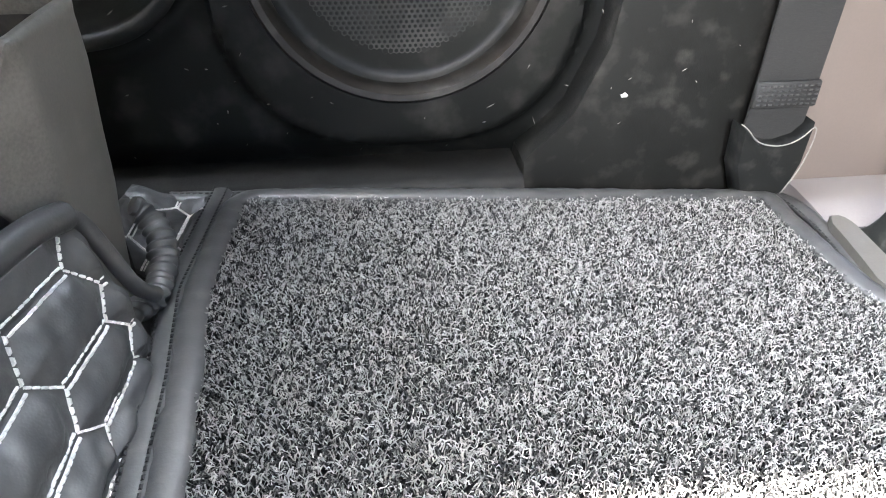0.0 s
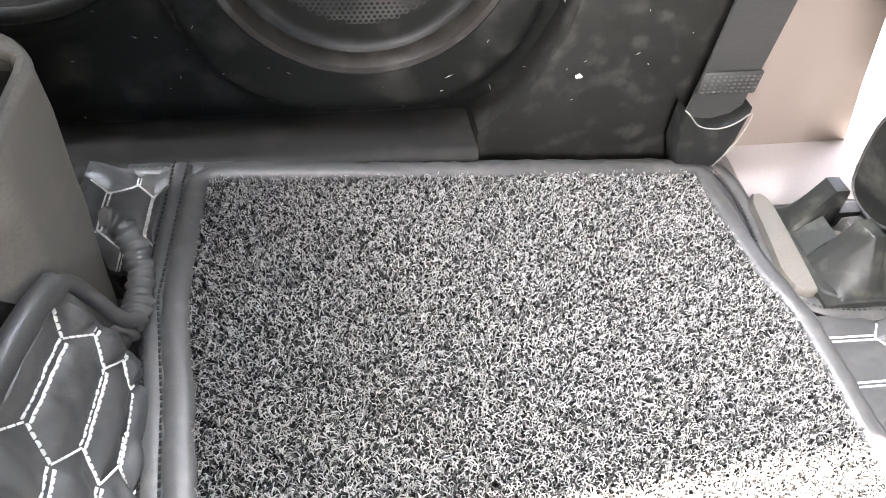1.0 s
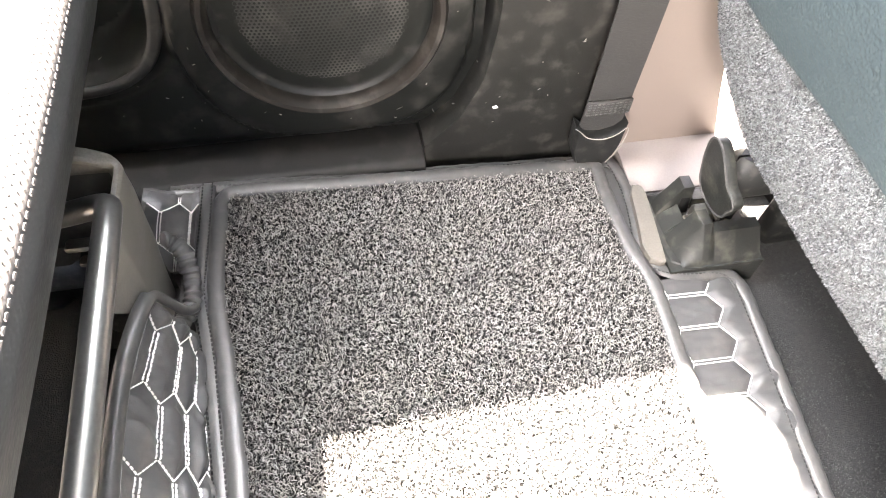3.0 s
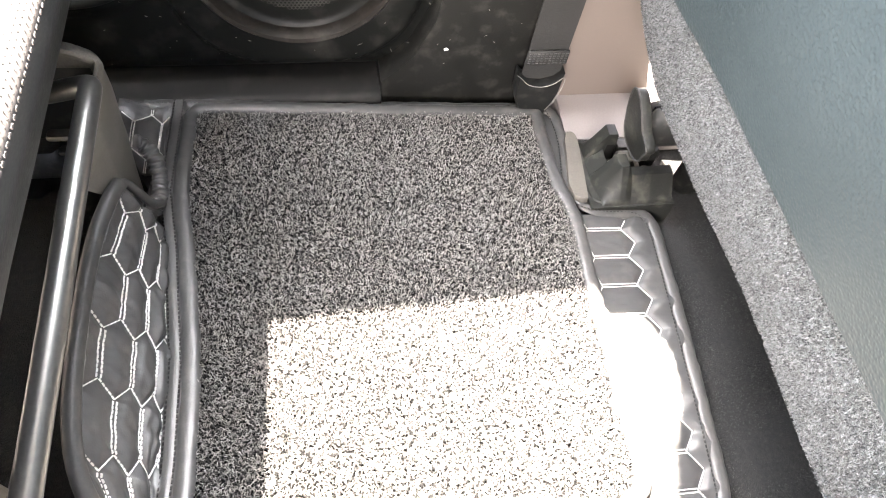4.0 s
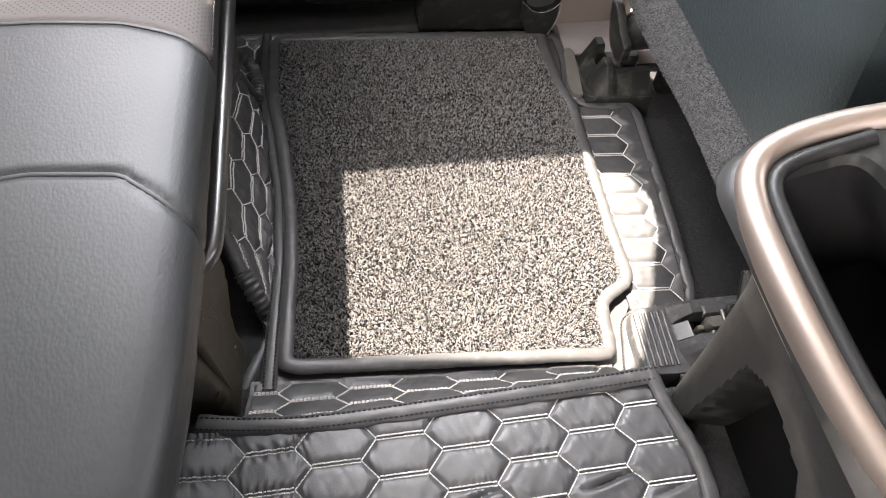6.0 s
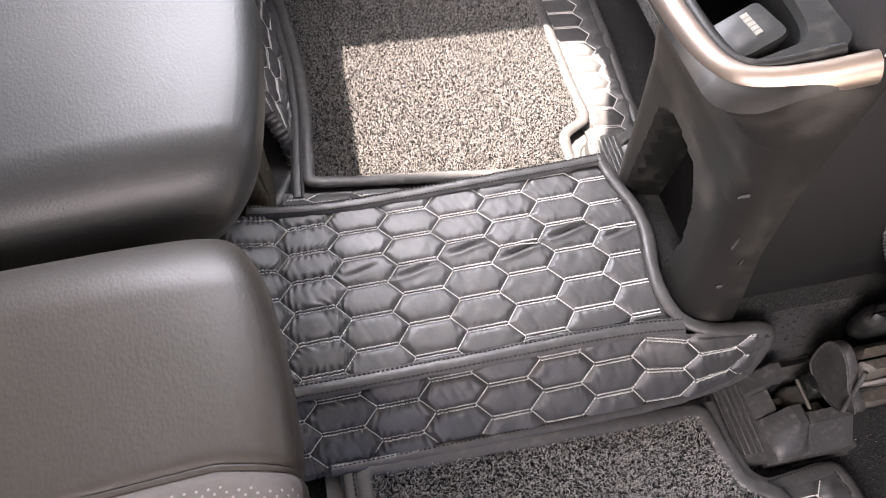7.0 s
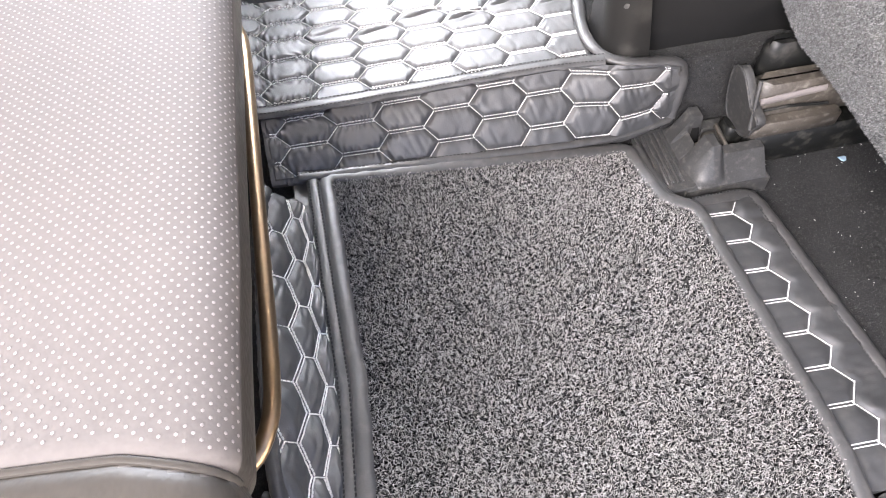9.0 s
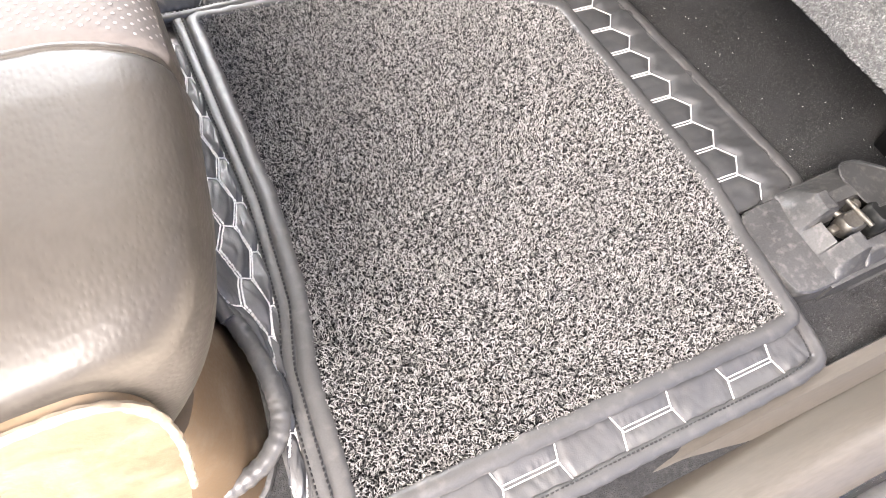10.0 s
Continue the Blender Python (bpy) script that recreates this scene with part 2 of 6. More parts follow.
GEAR = surface("dusty_brown_steel", (0.06, 0.052, 0.043), 0.5, fine=500, coarse=40, vary=0.4, bump=0.4, bump_scale=500, depth=0.0004, dust=0.4, dust_scale=120)
LEG_COVER = surface("dusty_grey_leg_cover_plastic", (0.112, 0.106, 0.094), 0.46, fine=600, coarse=10, vary=0.35, bump=0.2, bump_scale=700, depth=0.0003, dust=0.2, dust_scale=30, spec=0.5)
OLIVE = surface("olive_brown_plastic", (0.05, 0.042, 0.028), 0.45, fine=400, coarse=16, vary=0.3, bump=0.2, bump_scale=500, depth=0.0004, dust=0.15, dust_scale=40)
FAR_DUSTY = surface("dusty_olive_grey_plastic", (0.013, 0.0138, 0.0125), 0.5, fine=600, coarse=20, vary=0.4, bump=0.25, bump_scale=700, depth=0.0004, dust=0.5, dust_colour=(0.1, 0.097, 0.08), dust_scale=55, spec=0.35)
PALE_STRIP = surface("dusty_beige_trim", (0.085, 0.078, 0.068), 0.6, fine=500, coarse=20, vary=0.25, bump=0.25, bump_scale=500, depth=0.0004, dust=0.05, dust_scale=60)
SCUFFED = surface("scuffed_grey_plastic", (0.041, 0.041, 0.0405), 0.48, fine=500, coarse=30, vary=0.35, bump=0.3, bump_scale=600, depth=0.0004, dust=0.2, dust_scale=140)
SILL_DUSTY = surface("brown_grey_sill_plastic", (0.062, 0.055, 0.046), 0.42, fine=300, coarse=8, vary=0.2, bump=0.2, bump_scale=400, depth=0.0004, dust=0.2, dust_scale=9, stretch=(0.25, 1.6, 1.6))
SILL_BLACK = surface("matt_black_sill_plastic", (0.0095, 0.009, 0.0083), 0.65, spec=0.22, fine=800, coarse=10, vary=0.3, bump=0.2, bump_scale=900, depth=0.0003, dust=0.05)
# pillar cover's pale tone: light from outside put into the colour
LIT_BEIGE = surface("outside_lit_pillar_trim", (0.14, 0.115, 0.1), 0.55, fine=600, coarse=6, vary=0.08, bump=0.2, bump_scale=900, depth=0.0003)
SILL = surface("pale_sill_trim", (0.2, 0.18, 0.175), 0.5, fine=500, coarse=8, vary=0.1, bump=0.15, bump_scale=900, depth=0.0003)
TAN = surface("tan_seat_base_plastic", (0.075, 0.05, 0.028), 0.5, fine=300, coarse=18, vary=0.25, bump=0.2, bump_scale=500, depth=0.0004, dust=0.12, dust_scale=40)
BRONZE = surface("brushed_bronze_trim", (0.38, 0.315, 0.27), 0.42, metal=0.9, fine=500, coarse=20, vary=0.05, bump=0.0, gloss_vary=0.04)
CONSOLE = surface("dark_console_plastic", (0.0115, 0.0112, 0.0106), 0.46, spec=0.33, fine=900, coarse=12, vary=0.2, bump=0.2, bump_scale=1000, depth=0.0003, dust=0.14, dust_scale=18)
BAR_STEEL = surface("black_chromed_steel", (0.14, 0.138, 0.134), 0.33, metal=0.85, fine=300, coarse=20, vary=0.15, bump=0.0, gloss_vary=0.05)
# near bar's steel, with its warm reflection put into the base colour
WARM_LIT_BAR = surface("warm_reflecting_steel", (0.2, 0.14, 0.085), 0.35, metal=0.9, fine=300, coarse=20, vary=0.15, bump=0.0, gloss_vary=0.05)
ARM_LEATHER = surface("black_armrest_leather", (0.024, 0.024, 0.025), 0.45, spec=0.4, fine=300, coarse=8, vary=0.15, bump=0.4, bump_scale=640, cells=True, depth=0.0003)
STEEL = surface("worn_zinc_steel", (0.18, 0.17, 0.15), 0.5, metal=0.9, fine=400, coarse=60, vary=0.3, bump=0.2, bump_scale=500, depth=0.0004, dust=0.4, dust_colour=(0.12, 0.09, 0.06), dust_scale=90)
WEBBING = surface("black_belt_webbing", (0.02, 0.02, 0.019), 0.75, fine=900, vary=0.25, bump=0.8, bump_scale=500, depth=0.0006, stretch=(0.3, 1, 2.5))
PIPING = surface("cream_piping", (0.13, 0.11, 0.085), 0.7, fine=900, vary=0.2, bump=0.3, bump_scale=900, depth=0.0003)
GRILLE = surface("speaker_mesh_metal", (0.013, 0.0135, 0.012), 0.55, metal=0.2, fine=900, vary=0.2, bump=0.1, dust=0.15)
# near-black for dark parts and for recesses, whose shade it puts into the colour
DEEP = surface("recess_shade_black", (0.01, 0.01, 0.01), 0.75, spec=0.15, fine=500, vary=0.2, bump=0.1)
HEADLINER = surface("pale_headliner_cloth", (0.36, 0.34, 0.32), 0.95, fine=700, vary=0.1, bump=0.4, bump_scale=900)
GROUND = surface("pale_concrete_ground", (0.4, 0.38, 0.35), 0.9, fine=40, coarse=2, vary=0.2, bump=0.3, bump_scale=60, depth=0.004)
FLECK = surface("pale_lint", (0.65, 0.64, 0.6), 0.9, fine=900, vary=0.1, bump=0)
GREY_FLECK = surface("grey_dust", (0.22, 0.21, 0.19), 0.9, fine=900, vary=0.3, bump=0)
BLUE = surface("pale_blue_paper_scrap", (0.35, 0.5, 0.62), 0.8, fine=900, vary=0.1, bump=0.2, bump_scale=300)
PAINT = surface("white_car_paint", (0.7, 0.7, 0.7), 0.25, fine=200, coarse=5, vary=0.04, bump=0)



def fuzz(points, out, count, long, seed, wide=0.00028, mesh=None):
    """Short felt fibres lying on a surface; points(rng, n) gives their roots, out the way off it."""
    rng = np.random.default_rng(seed)
    root = points(rng, count)
    out = np.array(out, float)
    d = rng.normal(0, 1, (count, 3))
    d -= (d @ out)[:, None] * out
    d /= np.linalg.norm(d, axis=1, keepdims=True)
    ln = rng.uniform(0.5, 1.0, count) * long
    mid = root + d * (ln * 0.5)[:, None] + out * (rng.uniform(0.15, 0.5, count) * long)[:, None]
    tip = root + d * ln[:, None] + out * (rng.uniform(-0.1, 0.3, count) * long)[:, None]
    s = np.cross(d, out) * wide
    v = np.stack([root - s, root + s, mid + s, mid - s, tip], 1).reshape(-1, 3)
    b = 5 * np.arange(count)[:, None]
    f = [tuple(q) for q in (b + np.array((0, 1, 2, 3))).tolist()] + [tuple(q) for q in (b + np.array((3, 2, 4))).tolist()]
    return (mesh or Mesh()).add(v, f)


FELT = pile_material("dark_felt_fibres", (0.004, 0.0043, 0.0046), (0.075, 0.075, 0.074), 0.68)
SEAT_FELT = pile_material("grey_felt_fibres", (0.025, 0.029, 0.031), (0.27, 0.28, 0.285), 0.38)

# ---- floor levels ----


def level_a(x, y):
    """Top of the far floor mat."""
    left = np.interp(y, [-0.14, -0.1, 0.0, 0.13, 0.44], [0.062, 0.058, 0.044, 0.03, 0.014])
    u = np.clip((0.31 - np.asarray(x)) / 0.41, -0.35, 1.15)
    return -0.012 + u * (left + 0.012)


def level_b(x, y):
    """Top of the near floor mat."""
    return 0.0594 - 0.1153 * np.clip(x, -0.13, 0.5) + 0.0082 * np.asarray(y)


def floor_level(x, y):
    x, y = np.asarray(x, float), np.asarray(y, float)
    hump = 0.087 - 0.35 * np.clip(x - 0.5, 0, 0.2)
    z = np.where(y > -0.28, level_a(x, y), level_b(x, y)) - 0.028 - 0.06 * np.clip(x - 0.36, 0, 0.35)
    k = np.clip(np.minimum((y + 0.437) / 0.04, (-0.15 - y) / 0.045), 0, 1)
    k = k * k * (3 - 2 * k)
    return z * (1 - k) + np.maximum(hump, z) * k


ground = part("ground", sheet(np.stack(np.meshgrid(np.linspace(-60, 60, 25), np.linspace(-60, 60, 25)), 2) @ np.array([[1, 0, 0], [0, 1, 0]]) + np.array((0, 0, -0.5)), 0.05), GROUND)
tagged(ground, "pale dusty concrete ground outside the car", "ground", kind="structure")

gx, gy = np.meshgrid(np.linspace(-0.62, 1.25, 200), np.linspace(-1.075, 0.56, 180))
gz = floor_level(gx, gy) + 0.0015 * soft_noise(gx, gy, 0.03)
floor = part("floor", sheet(np.stack([gx, gy, gz], 2), 0.03), CARPET)
tagged(floor, "dark needle-felt carpet of the car floor with a tunnel hump", "floor", kind="structure")


def floor_roots(x0, x1, y0, y1):
    def at(rng, n):
        x, y = rng.uniform(x0, x1, n), rng.uniform(y0, y1, n)
        return np.stack([x, y, floor_level(x, y)], 1)
    return at


felt = fuzz(floor_roots(0.42, 0.8, -0.95, -0.44), (0, 0, 1), 42000, 0.003, 41)
fuzz(floor_roots(0.34, 0.6, -0.46, -0.38), (0, 0, 1), 8000, 0.003, 42, mesh=felt)
fuzz(floor_roots(0.39, 0.52, -0.08, 0.29), (0, 0, 1), 14000, 0.003, 43, mesh=felt)
fuzz(floor_roots(0.33, 0.5, -1.05, -0.86), (0, 0, 1), 9000, 0.003, 44, mesh=felt)
part("felt", felt, FELT, floor, "short dark felt fibres", smooth=False)["kind"] = "stuff"

# ---- quilting ----


def hex_distance(u, v, lat):
    """Distance to the nearest seam of a honeycomb: lat = (u0, v0, half width, half flat, half height)."""
    u0, v0, w, f, h = lat
    length = math.hypot(h, w - f)
    best = np.full(np.shape(u), -1.0)
    col0 = np.round((u - u0) / (w + f)).astype(int)
    for d in (-1, 0, 1):
        col = col0 + d
        off = (col % 2) * h
        row = np.round((v - v0 - off) / (2 * h))
        du, dv = np.abs(u - u0 - col * (w + f)), np.abs(v - v0 - off - row * 2 * h)
        best = np.maximum(best, np.minimum(h - dv, (h * w - h * du - (w - f) * dv) / length))
    return np.maximum(best, 0)


def hex_edges(lat, box, one_column=None, swap=False):
    """The seams of the honeycomb in a box (u0, u1, v0, v1): start, end, whether double."""
    u0, v0, w, f, h = lat
    cols = range(int((box[0] - u0) / (w + f)) - 2, int((box[1] - u0) / (w + f)) + 3) if one_column is None else (one_column,)
    rows = range(int((box[2] - v0) / (2 * h)) - 2, int((box[3] - v0) / (2 * h)) + 3)
    for c in cols:
        for r in rows:
            x, y = u0 + c * (w + f), v0 + (c % 2) * h + 2 * h * r
            yield (x - f, y - h), (x + f, y - h), not swap
            yield (x + f, y - h), (x + w, y), swap
            yield (x - w, y), (x - f, y - h), swap
            if one_column is not None:
                yield (x + w, y), (x + f, y + h), False
                yield (x - f, y + h), (x - w, y), False


def dashes(place, edges, inside, mesh=None, pitch=0.0037, long=0.0036, wide=0.0006, tall=0.001, gap=0.0017):
    """Stitches: short raised threads along seams. place(u, v) gives points and normals."""
    mesh = mesh or Mesh()
    us, ways = [], []
    for a, b, double in edges:
        a, b = np.array(a), np.array(b)
        run = np.linalg.norm(b - a)
        t = (b - a) / run
        side = np.array((-t[1], t[0]))
        for o in ((-gap, gap) if double else (0.0,)):
            for s in np.arange(pitch * 0.5, run, pitch):
                us.append(a + t * s + side * o)
                ways.append(t)
    if not us:
        return mesh
    us, ways = np.array(us), np.array(ways)
    keep = inside(us[:, 0], us[:, 1])
    us, ways = us[keep], ways[keep]
    p, n = place(us[:, 0], us[:, 1])
    q, _ = place(us[:, 0] + ways[:, 0] * 1e-3, us[:, 1] + ways[:, 1] * 1e-3)
    t = q - p
    t /= np.linalg.norm(t, axis=1, keepdims=True) + 1e-12
    s = np.cross(n, t)
    corners = []
    for a, b, c in ((-1, -1, -0.4), (1, -1, -0.4), (1, 1, -0.4), (-1, 1, -0.4), (-0.6, -0.6, 1), (0.6, -0.6, 1), (0.6, 0.6, 1), (-0.6, 0.6, 1)):
        corners.append(p + t * a * long / 2 + s * b * wide + n * c * tall)
    v = np.stack(corners, 1)
    faces = []
    for i in range(len(p)):
        k = 8 * i
        faces += [(k + 4, k + 5, k + 6, k + 7), (k, k + 1, k + 5, k + 4), (k + 1, k + 2, k + 6, k + 5), (k + 2, k + 3, k + 7, k + 6), (k + 3, k, k + 4, k + 7)]
    return mesh.add(v.reshape(-1, 3), faces)


def quilt(name, parent, surf, us, vs, lat, inside, label="", amp=0.0042, crease=0.0005, box_column=None, thick=0.004, soft=0.005, swap=False, tight=-9.0, pinch=(), grain=(3.2, 0.8)):
    """A padded sheet over surf(u, v), with honeycomb seams and white stitches as a part of it."""
    u, v = np.meshgrid(us, vs)
    p = surf(u, v)
    n = normals(p)
    n = np.where(n[..., 2:3] < 0, -n, n)

    def pad(a, b):
        d = hex_distance(a, b, lat)
        k = inside(a, b)
        lift = amp * (1 - np.exp(-(d / soft) ** 1.4)) * np.where(k, 1, 0.55)
        fold = crease * (1.6 * np.abs(soft_noise(a * grain[0] + b * 1.2, b * grain[1], 0.03)) + 0.9 * soft_noise(a * 1.6 - b, b, 0.014) - 0.5)
        gather = np.where(a < tight, 0.0011, 0.0003) * np.sin(2 * math.pi * (a / 0.0085 + 1.3 * soft_noise(a, b, 0.025))) * np.exp(-((d - 0.004) / 0.0035) ** 2)
        for x, y, half, deep in pinch:
            run = np.clip(1 - ((a - x) / half) ** 2, 0, 1)
            off = b - y - 0.12 * (a - x) - 0.0016 * np.sin((a - x) / 0.011)
            lift = lift - deep * run * np.exp(-(off / 0.0022) ** 2) + 0.35 * deep * run * np.exp(-((np.abs(off) - 0.0055) / 0.003) ** 2)
        return lift + fold * np.clip(d / 0.006, 0, 1) + gather

    q = p + n * pad(u, v)[..., None]
    m = sheet(q, thick)
    ob = part(name, m, QUILT, parent, label)

    def place(a, b):
        e = 1e-3
        c = surf(a, b)
        du, dv = surf(a + e, b) - c, surf(a, b + e) - c
        k = np.cross(du, dv)
        k /= np.linalg.norm(k, axis=1, keepdims=True) + 1e-12
        k = np.where(k[:, 2:3] < 0, -k, k)
        return c + k * (pad(a, b)[:, None] + 0.0004), k

    edges = list(hex_edges(lat, (us[0], us[-1], vs[0], vs[-1]), box_column, swap))
    part("stitching", dashes(place, edges, inside), THREAD, ob, "white double-row stitching")["kind"] = "stuff"
    return ob


def run_stitch(line, up=(0, 0, 1), mesh=None, lift=0.0, pitch=0.0045, long=0.003):
    """A row of dark stitches along a line in space."""
    mesh = mesh or Mesh()
    pts = resample(line, pitch)
    t = np.gradient(pts, axis=0)
    t /= np.linalg.norm(t, axis=1, keepdims=True)
    n = np.tile(np.array(up, float), (len(pts), 1))
    s = np.cross(n, t)
    p = pts + n * lift
    v = np.stack([p + t * a * long / 2 + s * b * 0.0008 + n * c * 0.0007 for a, b, c in
                  ((-1, -1, 0), (1, -1, 0), (1, 1, 0), (-1, 1, 0), (-0.6, 0, 1), (0.6, 0, 1))], 1)
    faces = []
    for i in range(len(p)):
        k = 6 * i
        faces += [(k, k + 1, k + 5, k + 4), (k + 1, k + 2, k + 5), (k + 2, k + 3, k + 4, k + 5), (k + 3, k, k + 4)]
    return mesh.add(v.reshape(-1, 3), faces)


def between(left, right, y0, y1, nx, ny, level, drop):
    """A sheet between two edges given as x over y."""
    y = np.linspace(y0, y1, ny)
    k = np.linspace(0, 1, nx)
    yy = np.repeat(y[:, None], nx, 1)
    xx = left(yy) * (1 - k) + right(yy) * k
    return np.stack([xx, yy, level(xx, yy) - drop], 2)


def coil_mat(left, right, y0, y1, level, outline, label, seed, count):
    """A loose mat of short plastic coils on a backing, with a bound edge."""
    thing = empty("coil_mat", (0.1, (y0 + y1) / 2, 0), label, "floor mat", "coil mats on the floor")
    part("backing", sheet(between(left, right, y0, y1, 60, 80, level, 0.009), 0.003), BACKING, thing)
    rng = np.random.default_rng(seed)
    # evenly scattered: one strand in each cell of a fine grid
    long = int(math.sqrt(count * (y1 - y0) / 0.42))
    wide = count // long
    i, j = np.meshgrid(np.arange(wide), np.arange(long))
    count = wide * long
    y = y0 + 0.004 + (y1 - y0 - 0.008) * (j.ravel() + rng.random(count)) / long
    x = left(y) + 0.004 + (right(y) - left(y) - 0.01) * (i.ravel() + rng.random(count)) / wide
    a = rng.uniform(0, 2 * math.pi, count)
    ln, turn = rng.uniform(0.0026, 0.005, count), rng.normal(0, 1.3, count)
    r = rng.uniform(0.0003, 0.00041, count)
    up = np.array((0, 0, 1.0))
    p = np.stack([x, y, level(x, y) + rng.uniform(-0.0025, 0.0016, count)], 1)
    verts, steps = [], 3
    dip = rng.uniform(0.0, 0.0045, (2, count))
    for k in range(steps):
        way = a + turn * (k / (steps - 1) - 0.5) * 2
        d, s = np.stack([np.cos(way), np.sin(way), 0 * a], 1), np.stack([-np.sin(way), np.cos(way), 0 * a], 1)
        q = r * (0.75 if k in (0, steps - 1) else 1.0)
        e = p - up * (dip[0] * (k == 0) + dip[1] * (k == steps - 1))[:, None]
        verts += [e + s * q[:, None], e - s * q[:, None], e + up * (q * 1.3)[:, None]]
        p = p + d * (ln / (steps - 1))[:, None]
    verts = np.stack(verts, 1).reshape(-1, 3)
    base = np.arange(count)[:, None] * 3 * steps
    quads = [(3 * k, 3 * k + 2, 3 * k + 5, 3 * k + 3) for k in range(steps - 1)] + [(3 * k + 2, 3 * k + 1, 3 * k + 4, 3 * k + 5) for k in range(steps - 1)]
    faces = np.concatenate([base + np.array(q) for q in quads]).tolist()
    m = Mesh()
    m.v, m.f, m.n = [verts], faces, len(verts)
    pile = part("tufting", m, PILE, thing, "tangled grey, white and black plastic coils over a black base", smooth=False)
    pile["kind"] = "stuff"
    o = np.array(outline, float)
    o = np.c_[o, level(o[:, 0], o[:, 1]) - 0.001]
    line = resample(chaikin(resample(o, 0.02, True), 1, True), 0.006, True)
    wob = soft_noise(line[:, 0], line[:, 1], 0.05) * 0.0008
    line[:, 2] += wob
    part("binding", tube(line, 0.0082, 0.0038, 12, closed=True, wave=0.09, pitch=0.017), TAPE, thing, "stitched black edge tape")
    return thing


# ---- far floor mat ----


def over(ys, xs):
    return lambda y: np.interp(y, ys, xs)


left_a = over([-0.13, -0.1, 0.029, 0.122, 0.242, 0.315, 0.45], [-0.089, -0.088, -0.082, -0.084, -0.096, -0.107, -0.103])
right_a = over([-0.13, -0.063, -0.042, -0.022, 0.005, 0.057, 0.187, 0.285, 0.321, 0.369, 0.45],
               [0.261, 0.265, 0.269, 0.309, 0.314, 0.311, 0.314, 0.318, 0.307, 0.303, 0.304])
Y0A, Y1A = -0.112, 0.437
edge = [(right_a(y), y) for y in np.r_[np.linspace(Y1A, 0.0, 12), -0.022, -0.042, -0.063, -0.09, Y0A]] + [(x, Y0A) for x in np.linspace(0.24, -0.07, 8)]
edge += [(left_a(y), y) for y in np.linspace(Y0A, Y1A, 14)] + [(x, Y1A) for x in np.linspace(-0.085, 0.285, 8)]
coil_mat(left_a, right_a, Y0A, Y1A, level_a, edge, "grey speckled coil mat with black edge tape, partly sunlit", 11, 108000)

mat_a = empty("floor_mat", (0.1, 0.15, 0), "black quilted leatherette floor mat with white honeycomb stitching", "floor mat", "quilted floor mats")
outer_a = over([-0.142, -0.061, -0.0605, -0.055, 0.019, 0.284, 0.29, 0.312, 0.395, 0.45], [0.279, 0.298, 0.3, 0.393, 0.399, 0.419, 0.345, 0.323, 0.335, 0.331])
base_right_a = over([-0.142, -0.061, -0.03, 0.285, 0.29, 0.312, 0.395, 0.45], [0.279, 0.298, 0.318, 0.322, 0.33, 0.323, 0.335, 0.331])
part("base", sheet(between(lambda y: left_a(y) - np.interp(y, [-0.06, -0.04], [0.019, 0.034]), base_right_a, -0.14, 0.449, 50, 60, level_a, 0.0125), 0.005), QUILT, mat_a)
ridge = np.array([(left_a(y) - 0.0135, y, level_a(left_a(y) - 0.0135, y) - 0.004) for y in np.linspace(-0.135, 0.447, 60)])
part("seam_ridge", tube(ridge, 0.0078, 0.0042, 12, wave=0.07, pitch=0.03), TAPE, mat_a, "folded black seam strip")
dark = Mesh()
for o in (-0.0048, 0.0048):
    run_stitch(ridge + np.array((o, 0, 0.0045)), mesh=dark)
rim = [(outer_a(y), y) for y in (-0.14, -0.1, -0.063)] + [(0.33, -0.058), (0.36, -0.057), (0.391, -0.054), (0.399, 0.019), (0.406, 0.11), (0.413, 0.2), (0.417, 0.278), (0.40, 0.286), (0.372, 0.286),
       (0.345, 0.29), (0.328, 0.303), (0.323, 0.325), (0.33, 0.36), (0.335, 0.395), (0.332, 0.44), (0.32, 0.449), (0.2, 0.449), (0.1, 0.449), (0.0, 0.449), (-0.1, 0.449), (-0.155, 0.447)]
rim = np.array(rim)
rim = np.c_[rim, level_a(rim[:, 0], rim[:, 1]) - 0.009]
rim = resample(chaikin(rim, 2), 0.006)
part("edge_binding", tube(rim, 0.0072, 0.0036, 12, wave=0.09, pitch=0.022), TAPE, mat_a, "stitched black edge tape")
run_stitch(rim + np.array((-0.009, 0, 0.004)), mesh=dark)
part("dark_stitching", dark, DARK_THREAD, mat_a)["kind"] = "stuff"


# the flap towards the front seat: one row of cells along its inner edge
hf = 0.0182
lat_fa = (0.3535, 0.265 - hf, 0.034, 0.0205, hf)


